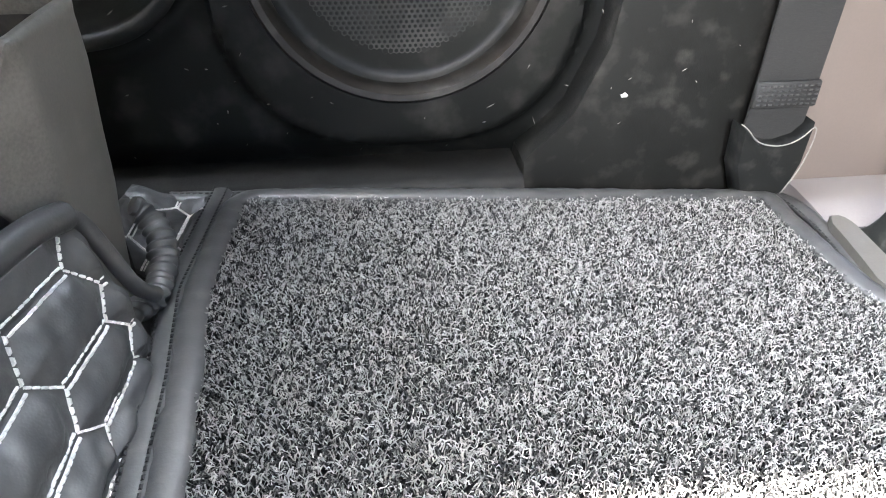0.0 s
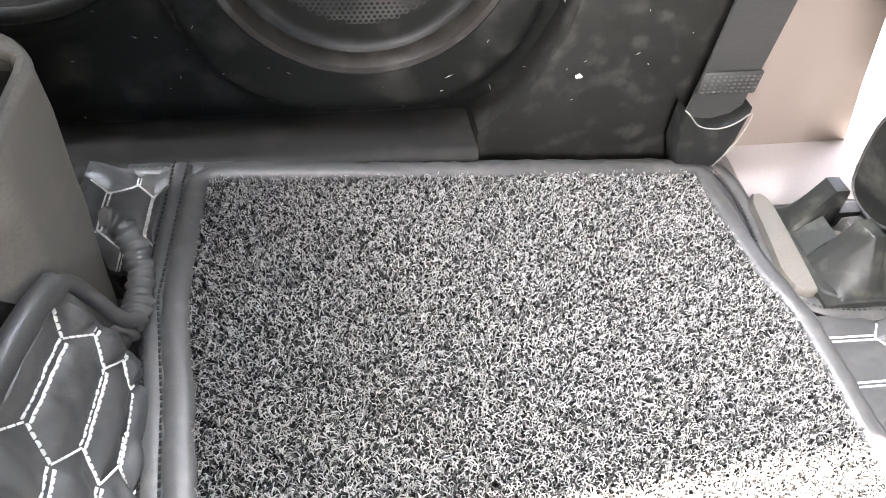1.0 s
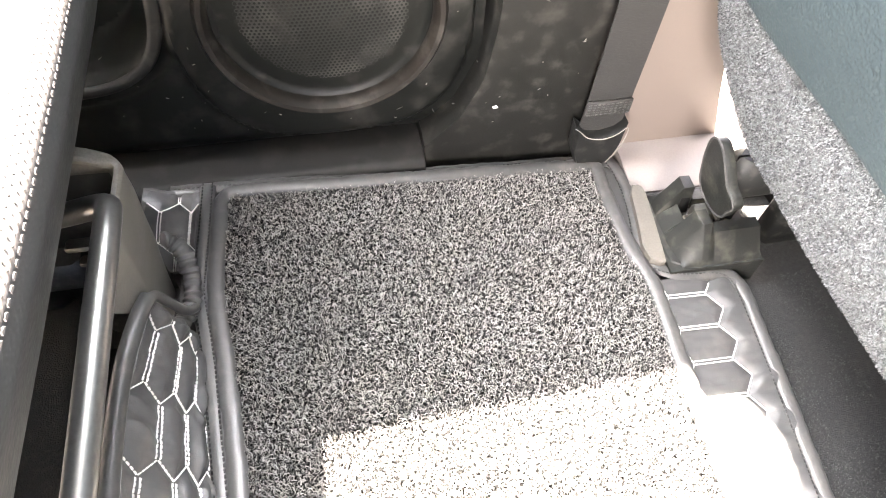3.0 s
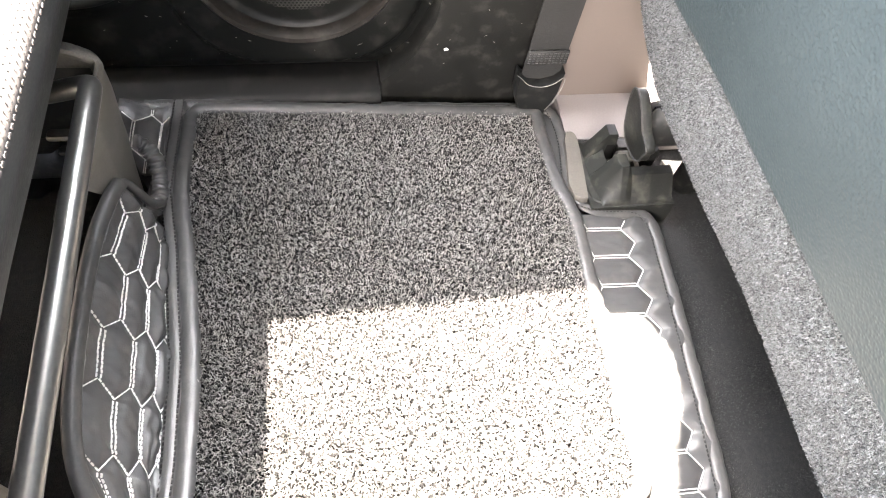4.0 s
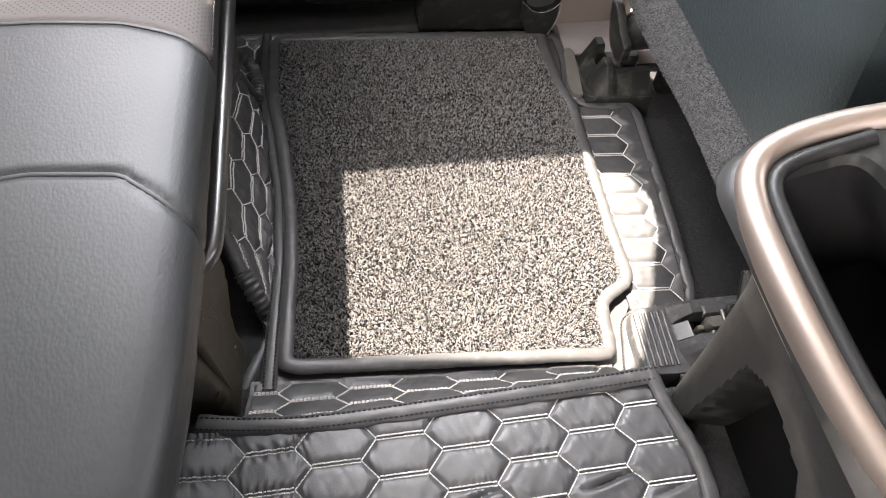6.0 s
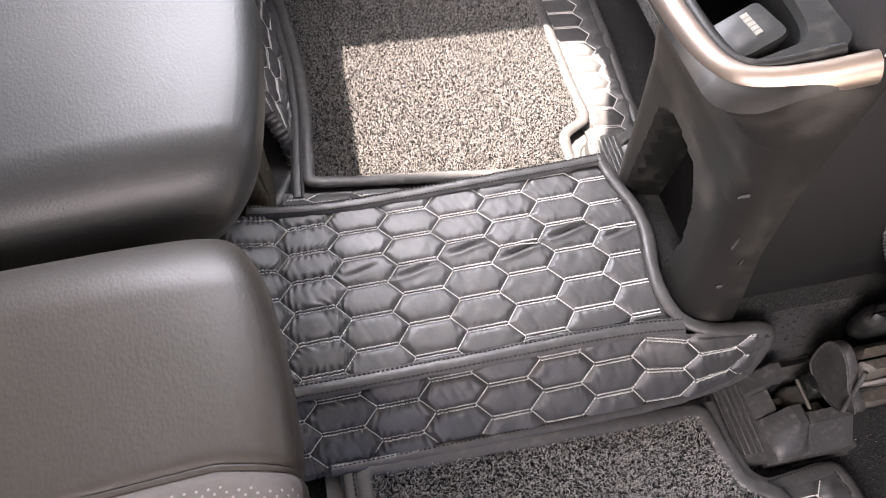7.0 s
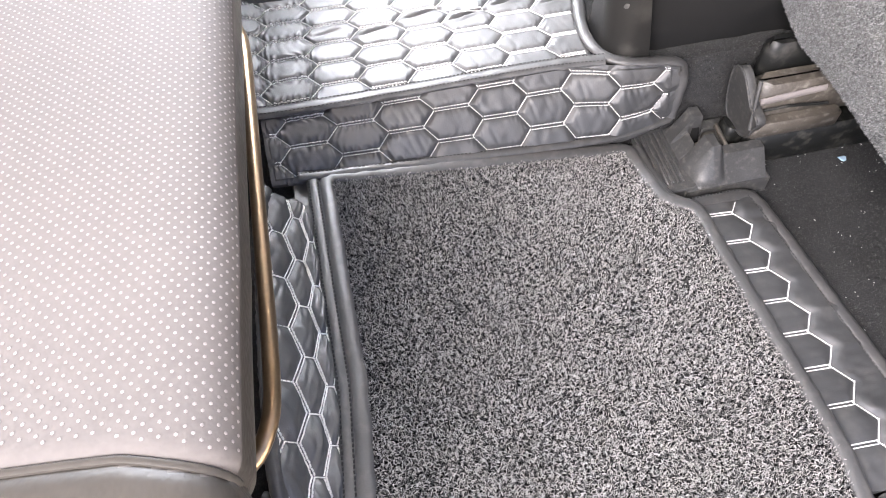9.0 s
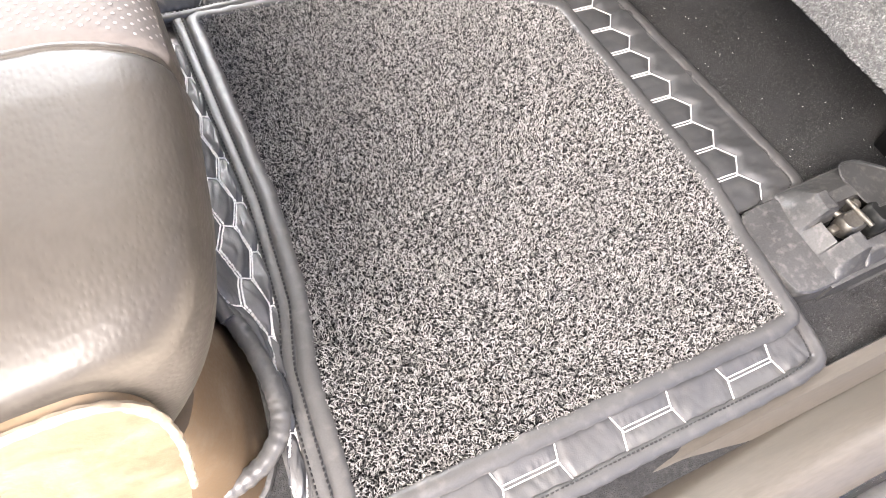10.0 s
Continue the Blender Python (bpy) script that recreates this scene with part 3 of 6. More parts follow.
def quilted_flap(name, parent, xin, xout, y0, y1, level, drop, lat, column, label, nx=60, ny=180):
    y = np.linspace(y0, y1, ny)
    k = np.linspace(0, 1, nx)
    v = np.repeat(y[:, None], nx, 1)
    u = xin(v) * (1 - k) + xout(v) * k
    u0, v0, w, f, h = lat

    def pad(a, b):
        c = a - (column(b) - u0)
        d = hex_distance(c, b, lat)
        edge_x = w + u0 - 0.0
        row = np.abs(((b - v0 + h) % (2 * h)) - h)
        tip = u0 + w - (w - f) * row / h
        beyond = c > tip
        d = np.where(beyond, np.abs(c - tip) * 0.85, np.minimum(d, np.abs(c - tip) * 0.85))
        d = np.where(c < u0, np.where(beyond, d, np.maximum(0, h - row)), d)
        lift = 0.0038 * (1 - np.exp(-(d / 0.005) ** 1.5))
        lift = np.where(beyond, lift + 0.0024 * soft_noise(a * 0.5, b * 2.2, 0.03) * np.clip(d / 0.01, 0, 1), lift)
        return lift + 0.0008 * soft_noise(a, b * 2, 0.012) * np.clip(d / 0.006, 0, 1)

    z = level(u, v) - drop + pad(u, v)
    ob = part(name, sheet(np.stack([u, v, z], 2), 0.006), QUILT, parent, label)

    def place(a, b):
        x = a + column(b) - u0
        return np.stack([x, b, level(x, b) - drop + pad(x, b) + 0.0004], 1), np.tile((0, 0, 1.0), (len(a), 1))

    def inside(a, b):
        x = a + column(b) - u0
        return (x > xin(b) + 0.008) & (x < xout(b) - 0.01) & (b > y0 + 0.006) & (b < y1 - 0.006)
    part("stitching", dashes(place, list(hex_edges(lat, (u0, u0, y0, y1), 0)), inside), THREAD, ob, "white double-row stitching")["kind"] = "stuff"
    return ob


quilted_flap("front_flap", mat_a, lambda y: right_a(np.clip(y, -0.005, 0.28)) - 0.006, lambda y: np.interp(y, [-0.055, 0.019, 0.284], [0.392, 0.398, 0.416]), -0.054, 0.284,
             level_a, 0.012, lat_fa, lambda y: np.interp(y, [-0.055, 0.284], [0.347, 0.3535]), "padded flap with one row of honeycomb cells")

# the raised flap along the rear seat
top_a = np.array([(-0.106, -0.05, 0.02), (-0.1075, -0.042, 0.04), (-0.115, -0.03, 0.062), (-0.1265, -0.012, 0.08), (-0.14, 0.02, 0.1), (-0.147, 0.059, 0.107), (-0.15, 0.122, 0.108), (-0.149, 0.206, 0.107), (-0.141, 0.25, 0.105), (-0.137, 0.268, 0.1)])


def side_surface(left, level, top, lift=0.0):
    """From the seam strip up to the free edge; u runs along y, v up the slope from 0 to 1 times 0.09."""
    def surf(u, v):
        k = np.clip(v / 0.09, -0.05, 1.05)
        x0 = left(u) - 0.0205
        z0 = level(x0, u) - 0.006
        x1, z1 = np.interp(u, top[:, 1], top[:, 0]), np.interp(u, top[:, 1], top[:, 2])
        bow = 0.010 * np.sin(math.pi * np.clip(k, 0, 1))
        return np.stack([x0 + (x1 - x0) * k + bow * 0.5, u, z0 + (z1 - z0) * k - bow * 0.8 + lift], -1)
    return surf


surf = side_surface(left_a, level_a, top_a)
quilt("side_flap", mat_a, surf, np.linspace(-0.049, 0.268, 190), np.linspace(0.0, 0.09, 60), (0.1145, 0.0608, 0.0345, 0.021, 0.01325),
      lambda a, b: (b > 0.003) & (b < 0.086) & (a > -0.024) & (a < 0.264), "raised padded flap along the rear seat", amp=0.0052, soft=0.0065, crease=0.0019, grain=(0.5, 2.6))
lip = resample(chaikin(top_a[3:], 2), 0.005)
gathers = resample(chaikin(np.array([(-0.1165, -0.1, 0.016), (-0.1125, -0.078, 0.018)] + [tuple(q) for q in top_a[:4]]), 2), 0.0009)
part("elastic_hem", tube(gathers, 0.0085, 0.0062, 14, wave=0.2, pitch=0.0068), TAPE, mat_a, "gathered elastic edge beside the tunnel")
foot_edge = resample(chaikin(np.array([(-0.11, -0.06, 0.02), (-0.119, -0.084, 0.026), (-0.125, -0.103, 0.03), (-0.133, -0.12, 0.03), (-0.14, -0.133, 0.03), (-0.16, -0.142, 0.03)]), 2), 0.004)
part("corner_binding", tube(foot_edge, 0.0085, 0.0065, 12, wave=0.06, pitch=0.02), TAPE, mat_a, "thick black edge tape round the leg")
part("flap_binding", tube(lip, 0.0068, 0.0068, 12), TAPE, mat_a, "thick rolled black edge")
tail = resample(chaikin(np.array([(-0.137, 0.262, 0.1), (-0.135, 0.274, 0.097), (-0.129, 0.277, 0.075), (-0.122, 0.279, 0.05), (-0.118, 0.29, 0.038)]), 2), 0.003)
part("flap_tail", tube(tail, 0.0042, 0.0042, 10), TAPE, mat_a)
# the low flap past the leg hole
low_top = np.array([(-0.175, 0.36, 0.03), (-0.178, 0.40, 0.026), (-0.178, 0.445, 0.022)])
quilt("corner_flap", mat_a, side_surface(left_a, level_a, low_top), np.linspace(0.345, 0.445, 60), np.linspace(0.0, 0.09, 44), (0.397, 0.045, 0.034, 0.02, 0.024),
      lambda a, b: (b > 0.004) & (b < 0.086) & (a > 0.345) & (a < 0.44))
# puckered elastic round the seat leg
t = np.linspace(-2.1, 1.75, 140)
ring = np.stack([-0.141 + 0.017 * np.cos(t), 0.313 + 0.043 * np.sin(t), 0.048 - 0.018 * np.cos(t) + 0.004 * np.sin(t)], 1)
part("elastic_ring", tube(resample(ring, 0.0008), 0.0078, 0.0058, 14, wave=0.17, pitch=0.0062), TAPE, mat_a, "puckered elastic edge round the seat leg")

# ---- near floor mat ----
left_b = over([-1.05, -0.93, -0.875, -0.822, -0.716, -0.6, -0.46], [-0.098, -0.091, -0.087, -0.073, -0.066, -0.069, -0.072])
right_b = over([-1.02, -0.997, -0.9, -0.879, -0.849, -0.563, -0.543, -0.5, -0.455], [0.332, 0.333, 0.342, 0.346, 0.352, 0.332, 0.297, 0.289, 0.283])
Y0B, Y1B = -1.003, -0.466
edge = [(right_b(y), y) for y in np.r_[Y1B, -0.5, -0.543, np.linspace(-0.563, Y0B, 14)]] + [(x, Y0B) for x in np.linspace(0.31, -0.07, 9)]
edge += [(left_b(y), y) for y in np.linspace(Y0B, Y1B, 14)] + [(x, Y1B + 0.003 * (x + 0.05)) for x in np.linspace(-0.05, 0.26, 8)]
coil_mat(left_b, right_b, Y0B, Y1B, level_b, edge, "grey speckled coil mat with black edge tape, in the shade", 12, 112000)

mat_b = empty("floor_mat", (0.1, -0.75, 0), "black quilted leatherette floor mat with white honeycomb stitching", "floor mat", "quilted floor mats")
base_right_b = over([-1.06, -1.0, -0.9, -0.88, -0.57, -0.55, -0.44], [0.338, 0.336, 0.352, 0.36, 0.345, 0.315, 0.302])
part("base", sheet(between(lambda y: left_b(y) - 0.036, base_right_b, -1.05, -0.452, 50, 60, level_b, 0.0125), 0.005), QUILT, mat_b)
ridge = np.array([(left_b(y) - 0.0135, y, level_b(left_b(y) - 0.0135, y) - 0.004) for y in np.linspace(-1.045, -0.465, 60)])
part("seam_ridge", tube(ridge, 0.0078, 0.0042, 12, wave=0.07, pitch=0.03), TAPE, mat_b, "folded black seam strip")
dark = Mesh()
for o in (-0.0048, 0.0048):
    run_stitch(ridge + np.array((o, 0, 0.0045)), mesh=dark)
quilted_flap("front_flap", mat_b, lambda y: right_b(np.clip(y, -0.86, -0.566)) - 0.006, lambda y: np.interp(y, [-0.88, -0.54], [0.453, 0.412]), -0.884, -0.548,
             level_b, 0.012, (0.353, -0.57 - 0.0195, 0.036, 0.0215, 0.0195), lambda y: np.interp(y, [-0.88, -0.57], [0.375, 0.355]), "padded flap with one row of honeycomb cells")
rim = [(0.30, -0.458), (0.301, -0.48), (0.306, -0.535), (0.325, -0.552), (0.36, -0.549), (0.405, -0.545), (0.415, -0.553), (0.424, -0.63), (0.438, -0.75), (0.452, -0.865), (0.448, -0.884),
       (0.42, -0.889), (0.37, -0.893), (0.353, -0.9), (0.345, -0.96), (0.339, -1.03), (0.33, -1.048), (0.2, -1.047), (0.0, -1.047), (-0.13, -1.047)]
rim = np.array(rim)
rim = np.c_[rim, level_b(rim[:, 0], rim[:, 1]) - 0.009]
rim = resample(chaikin(rim, 2), 0.006)
part("edge_binding", tube(rim, 0.0072, 0.0036, 12, wave=0.09, pitch=0.022), TAPE, mat_b, "stitched black edge tape")
run_stitch(rim + np.array((-0.009, 0.004, 0.004)), mesh=dark)
part("dark_stitching", dark, DARK_THREAD, mat_b)["kind"] = "stuff"
top_b = np.array([(-0.135, -0.99, 0.066), (-0.128, -0.96, 0.067), (-0.12, -0.93, 0.07), (-0.1155, -0.9, 0.074), (-0.119, -0.86, 0.08), (-0.128, -0.83, 0.092), (-0.136, -0.8, 0.102), (-0.138, -0.75, 0.105), (-0.138, -0.62, 0.105), (-0.135, -0.53, 0.102), (-0.13, -0.5, 0.098)])
surf = side_surface(left_b, level_b, top_b)
quilt("side_flap", mat_b, lambda u, v: surf(v, u), np.linspace(0.0, 0.09, 60), np.linspace(-0.98, -0.5, 220), (0.013, -0.576, 0.0215, 0.008, 0.0268),
      lambda a, b: (a > 0.003) & (a < 0.086) & (b > -0.974) & (b < -0.503), "raised padded flap along the rear seat", amp=0.0062, soft=0.0075, crease=0.0015, swap=True)
part("flap_binding", tube(resample(chaikin(top_b[5:], 2), 0.005), 0.0062, 0.0062, 10, wave=0.1, pitch=0.009), TAPE, mat_b, "thick rolled black edge")


def strip_surface(u, v):
    return np.stack([u, v, level_b(u, v) - 0.0108 - 0.04 * np.clip(-1.012 - v, 0, 0.1)], -1)


quilt("door_strip", mat_b, strip_surface, np.linspace(-0.11, 0.333, 260), np.linspace(-1.043, -1.0, 40), (0.153, -1.004, 0.031, 0.025, 0.02),
      lambda a, b: (b > -1.0425) & (b < -1.0) & (a > -0.108) & (a < 0.332), amp=0.0019)

# ---- tunnel mat ----
tunnel = empty("tunnel_mat", (0.07, -0.29, 0.08), "black quilted leatherette mat with white honeycomb stitching over the tunnel", "floor mat", "quilted floor mats")
right_t = over([-0.41, -0.395, -0.383, -0.336, -0.281, -0.236, -0.184, -0.17], [0.262, 0.257, 0.254, 0.254, 0.266, 0.259, 0.25, 0.248])
lat_t = (-0.0935, -0.208 - 0.01725, 0.035, 0.0205, 0.01725)


def tunnel_surface(u, v):
    k = np.clip((v + 0.39) / 0.205, 0, 1)
    z = 0.099 + 0.005 * np.sin(math.pi * k) + 0.002 * np.clip(u / 0.25, -0.5, 1)
    up = np.clip(-0.122 - u, 0, 0.1)
    z = z + 0.25 * up * np.clip(up / 0.012, 0, 1)
    x = u
    return np.stack([np.minimum(x, right_t(v) + 0 * x), v, z], -1)


# cells squeezed into folds: middle, half length, depth
PINCH = [(0.016, -0.286, 0.03, 0.003), (0.075, -0.269, 0.03, 0.0035), (0.128, -0.284, 0.031, 0.0042), (0.187, -0.27, 0.031, 0.0042), (0.238, -0.283, 0.02, 0.003), (-0.042, -0.277, 0.02, 0.002)]
quilt("quilted_top", tunnel, tunnel_surface, np.linspace(-0.18, 0.262, 330), np.linspace(-0.392, -0.186, 130), lat_t,
      lambda a, b: (b > -0.386) & (b < -0.191) & (a < right_t(b) - 0.006) & (a > -0.176), "padded top with honeycomb cells", amp=0.0034, crease=0.0003, soft=0.003, tight=-0.062, pinch=PINCH)


def wall_b_surface(u, v):
    k = np.clip(v / 0.085, -0.03, 1.03)
    yt = np.interp(u, [-0.14, 0.22, 0.27, 0.36], [-0.397, -0.397, -0.412, -0.42])
    zt = np.interp(u, [-0.14, 0.25, 0.36], [0.099, 0.107, 0.1])
    yb = np.interp(u, [-0.14, 0.28, 0.3, 0.36], [-0.464, -0.452, -0.447, -0.436])
    zb = np.interp(u, [-0.14, 0.3, 0.36], [0.062, 0.022, 0.032])
    return np.stack([u, yb + (yt - yb) * k, zb + (zt - zb) * k + 0.004 * np.sin(math.pi * np.clip(k, 0, 1))], -1)


quilt("near_wall", tunnel, wall_b_surface, np.linspace(-0.13, 0.35, 340), np.linspace(0.0, 0.085, 56), (-0.028, 0.0405, 0.035, 0.0195, 0.01725),
      lambda a, b: (b > 0.006) & (b < 0.079) & (a > -0.125) & (a < 0.339), "padded side with honeycomb cells", amp=0.0045, crease=0.0006, soft=0.0035, tight=0.02)


def wall_a_surface(u, v):
    k = np.clip(v / 0.075, -0.03, 1.03)
    zb = level_a(u, -0.125) - 0.008
    return np.stack([u, -0.124 - 0.058 * k, zb + (0.097 - zb) * k ** 1.4], -1)


quilt("far_wall", tunnel, wall_a_surface, np.linspace(-0.12, 0.26, 220), np.linspace(0.0, 0.075, 44), (-0.06, 0.02, 0.034, 0.0205, 0.0165),
      lambda a, b: (b > 0.006) & (b < 0.069) & (a > -0.115) & (a < 0.25), "padded side with honeycomb cells")
line = lambda pts: resample(chaikin(np.array(pts, float), 2), 0.006)
top_edge = line([(-0.155, -0.176, 0.102), (-0.12, -0.182, 0.102), (-0.056, -0.189, 0.102), (0.07, -0.187, 0.104), (0.2, -0.185, 0.106), (0.25, -0.184, 0.108)])
low_edge = line([(-0.15, -0.394, 0.106), (-0.1, -0.395, 0.103), (0.05, -0.396, 0.105), (0.2, -0.396, 0.108), (0.262, -0.403, 0.108)])
side_edge = line([(0.249, -0.18, 0.108), (0.257, -0.225, 0.108), (0.267, -0.26, 0.109), (0.266, -0.3, 0.11), (0.255, -0.335, 0.109), (0.255, -0.38, 0.109), (0.268, -0.405, 0.108), (0.3, -0.414, 0.106), (0.35, -0.419, 0.103),
                  (0.356, -0.423, 0.09), (0.35, -0.433, 0.05), (0.346, -0.437, 0.032)])
foot_edge = line([(-0.1, -0.462, 0.066), (0.1, -0.458, 0.046), (0.28, -0.452, 0.026), (0.345, -0.438, 0.03)])
for name, l, w in (("far_edge_binding", top_edge, 0.0085), ("near_edge_binding", low_edge, 0.009), ("side_binding", side_edge, 0.007), ("foot_binding", foot_edge, 0.006)):
    part(name, tube(l, w, 0.004, 12, wave=0.09, pitch=0.02), TAPE, tunnel, "stitched black edge tape")
dark = Mesh()
for l, o in ((top_edge, 0.005), (top_edge, -0.005), (low_edge, 0.0055), (low_edge, -0.0055), (foot_edge, 0.002)):
    run_stitch(l + np.array((0, o, 0.0038)), mesh=dark)
part("dark_stitching", dark, DARK_THREAD, tunnel)["kind"] = "stuff"

# ---- rear seats ----
PROFILE = np.array([(-0.58, -0.03), (-0.35, -0.006), (-0.2, 0.003), (-0.14, 0.004), (-0.112, 0.003), (-0.099, 0.0), (-0.0915, -0.004), (-0.0875, -0.01), (-0.0855, -0.018), (-0.087, -0.03),
                    (-0.093, -0.048), (-0.104, -0.069), (-0.12, -0.088), (-0.145, -0.104), (-0.2, -0.116), (-0.58, -0.12)])


def rear_seat(y0, y1, crown, seams, holes, ends, label, drops=(0.75, 0.75), punched=None, swell=None, hide=LEATHER):
    """A cushion drawn along y over a fixed section; seams: lists of (x, y) across the top."""
    thing = empty("rear_seat", (-0.3, (y0 + y1) / 2, 0.2), label, "car seat", "rear seats")
    base = chaikin(PROFILE, 2)
    run = np.r_[0, np.cumsum(np.linalg.norm(np.diff(base, axis=0), axis=1))]
    s = np.unique(np.r_[np.linspace(0, run[-1], 60), np.linspace(run[-1] * 0.3, run[-1] * 0.62, 70)])
    bx, bz = np.interp(s, run, base[:, 0]), np.interp(s, run, base[:, 1])
    tx, tz = np.gradient(bx, s), np.gradient(bz, s)
    nx, nz = -tz, tx
    nlen = np.hypot(nx, nz)
    nx, nz = nx / nlen, nz / nlen
    front_s = s[np.argmin(np.abs(bx + 0.0888) + (bz < -0.03))]

    def surf(y, k):
        """Points at y and run k along the section."""
        x, z = np.interp(k, s, bx), np.interp(k, s, bz)
        ax, az = np.interp(k, s, nx), np.interp(k, s, nz)
        d = np.zeros_like(y)
        for seam in seams:
            seam = np.array(seam)
            ys = np.interp(x, seam[:, 0], seam[:, 1])
            d -= 0.0026 * np.exp(-((y - ys) / 0.0032) ** 2) * (z > -0.05)
            d += 0.0008 * np.exp(-((y - ys) / 0.04) ** 2) * (z > -0.08)
        d -= 0.0016 * np.exp(-((k - front_s - 0.008) / 0.0022) ** 2)
        d += 0.0006 * soft_noise(y, k, 0.08)
        x, z = x + ax * d, z + az * d
        for end, r, drop in zip((y0, y1), ends, drops):
            q = np.clip(1 - np.abs(y - end) / r, 0, 1)
            q = 1 - np.sqrt(np.clip(1 - q * q, 0, 1))
            plan = np.clip(1 - np.abs(y - end) / 0.13, 0, 1)
            x = x - (0.03 * q + (0.016 if end > -0.9 else 0.0) * plan ** 2) * np.clip((x + 0.25) / 0.15, 0, 1)
            z = -0.06 + (z + 0.06) * (1 - q * drop)
        if swell is not None:
            x = x + np.interp(y, *swell) * np.clip((x + 0.3) / 0.15, 0, 1)
        return np.stack([x, y, z + crown(y)], -1)

    ys = np.unique(np.r_[np.arange(y0, y1, 0.0021), np.linspace(y0, y0 + ends[0], 14), np.linspace(y1 - ends[1], y1, 14), y1])
    yy, kk = np.meshgrid(ys, s, indexing="ij")
    m = loft([surf(a, b) for a, b in zip(yy, kk)])
    cushion = part("cushion", m, hide, thing)
    # perforations
    m = Mesh()
    pts = []
    pitch = 0.0025
    for i, k in enumerate(np.arange(front_s - 0.3, front_s + 0.004, pitch)):
        a = np.arange(y0 + (i % 2) * pitch, y1, 2 * pitch)
        pts.append(np.stack([a, np.full_like(a, k)], 1))
    pts = np.concatenate(pts)
    p = surf(pts[:, 0], pts[:, 1])
    lo, hi = holes
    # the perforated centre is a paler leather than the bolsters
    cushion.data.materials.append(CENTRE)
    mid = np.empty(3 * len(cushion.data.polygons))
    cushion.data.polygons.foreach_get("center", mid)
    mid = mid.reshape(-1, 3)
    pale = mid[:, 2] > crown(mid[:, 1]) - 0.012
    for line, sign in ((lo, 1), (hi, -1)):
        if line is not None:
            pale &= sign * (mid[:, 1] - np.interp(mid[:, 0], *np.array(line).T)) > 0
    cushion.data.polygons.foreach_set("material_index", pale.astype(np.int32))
    keep = np.ones(len(p), bool)
    if lo is not None:
        lo = np.array(lo)
        keep &= p[:, 1] > np.interp(p[:, 0], lo[:, 0], lo[:, 1]) + 0.008
    if hi is not None:
        hi = np.array(hi)
        keep &= p[:, 1] < np.interp(p[:, 0], hi[:, 0], hi[:, 1]) - 0.008
    pts, p = pts[keep], p[keep]
    du = surf(pts[:, 0] + 1e-3, pts[:, 1]) - p
    dv = surf(pts[:, 0], pts[:, 1] + 1e-3) - p
    du /= np.linalg.norm(du, axis=1, keepdims=True)
    dv /= np.linalg.norm(dv, axis=1, keepdims=True)
    n = np.cross(du, dv)
    n = np.where(n[:, 2:3] < 0, -n, n)
    a = np.linspace(0, 2 * math.pi, 6, endpoint=False)
    v = (p + n * 0.0003)[:, None] + 0.00072 * (np.cos(a)[None, :, None] * du[:, None] + np.sin(a)[None, :, None] * dv[:, None])
    v = np.concatenate([v, (p + n * 0.0006)[:, None]], 1)
    faces = [(7 * i + j, 7 * i + (j + 1) % 6, 7 * i + 6) for i in range(len(p)) for j in range(6)]
    holes_ob = part("perforation", m.add(v.reshape(-1, 3), faces), punched or LIT_HOLES, cushion, "rows of small punched holes")
    holes_ob["kind"] = "stuff"
    for line in seams:
        line = np.array(line)
        k = s[(s > 0.03) & (s < front_s + 0.012)]
        x = np.interp(k, s, bx)
        path = surf(np.interp(x, line[:, 0], line[:, 1]), k)
        part("seam", tube(resample(path + np.array((0.0, 0, 0.0006)), 0.004), 0.0016, 0.0013, 8), hide, cushion)
    return thing, surf, front_s


SEAM_A1 = [(-0.6, 0.05), (-0.2, 0.016), (-0.143, 0.008), (-0.1, -0.008), (-0.08, -0.022), (-0.06, -0.03)]
SEAM_A2 = [(-0.6, -0.11), (-0.23, -0.124), (-0.178, -0.12), (-0.127, -0.126), (-0.091, -0.155), (-0.07, -0.175)]
SEAM_B1 = [(-0.6, -0.60), (-0.274, -0.56), (-0.183, -0.541), (-0.12, -0.538), (-0.085, -0.544), (-0.06, -0.55)]
SEAM_B2 = [(-0.6, -0.85), (-0.157, -0.874), (-0.12, -0.877), (-0.08, -0.888), (-0.06, -0.895)]
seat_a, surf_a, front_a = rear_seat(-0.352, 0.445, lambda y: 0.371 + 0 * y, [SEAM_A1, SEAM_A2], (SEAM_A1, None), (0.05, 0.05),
                                    "dark grey leather rear seat cushion with a perforated centre", punched=UNLIT_HOLES, hide=COOL_LIT_LEATHER)
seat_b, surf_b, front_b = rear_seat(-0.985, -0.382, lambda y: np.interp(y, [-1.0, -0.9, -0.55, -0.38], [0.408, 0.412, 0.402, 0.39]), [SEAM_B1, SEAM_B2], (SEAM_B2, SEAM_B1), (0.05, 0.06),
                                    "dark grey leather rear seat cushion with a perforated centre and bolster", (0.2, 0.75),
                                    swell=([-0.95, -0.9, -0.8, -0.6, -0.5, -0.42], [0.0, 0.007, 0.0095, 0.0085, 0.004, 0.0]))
# stitched front edge of the perforated panel
pts = surf_a(np.linspace(-0.015, 0.42, 90), np.full(90, front_a + 0.0062))
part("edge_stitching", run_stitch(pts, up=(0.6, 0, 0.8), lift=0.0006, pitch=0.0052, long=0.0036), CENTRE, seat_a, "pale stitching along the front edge")
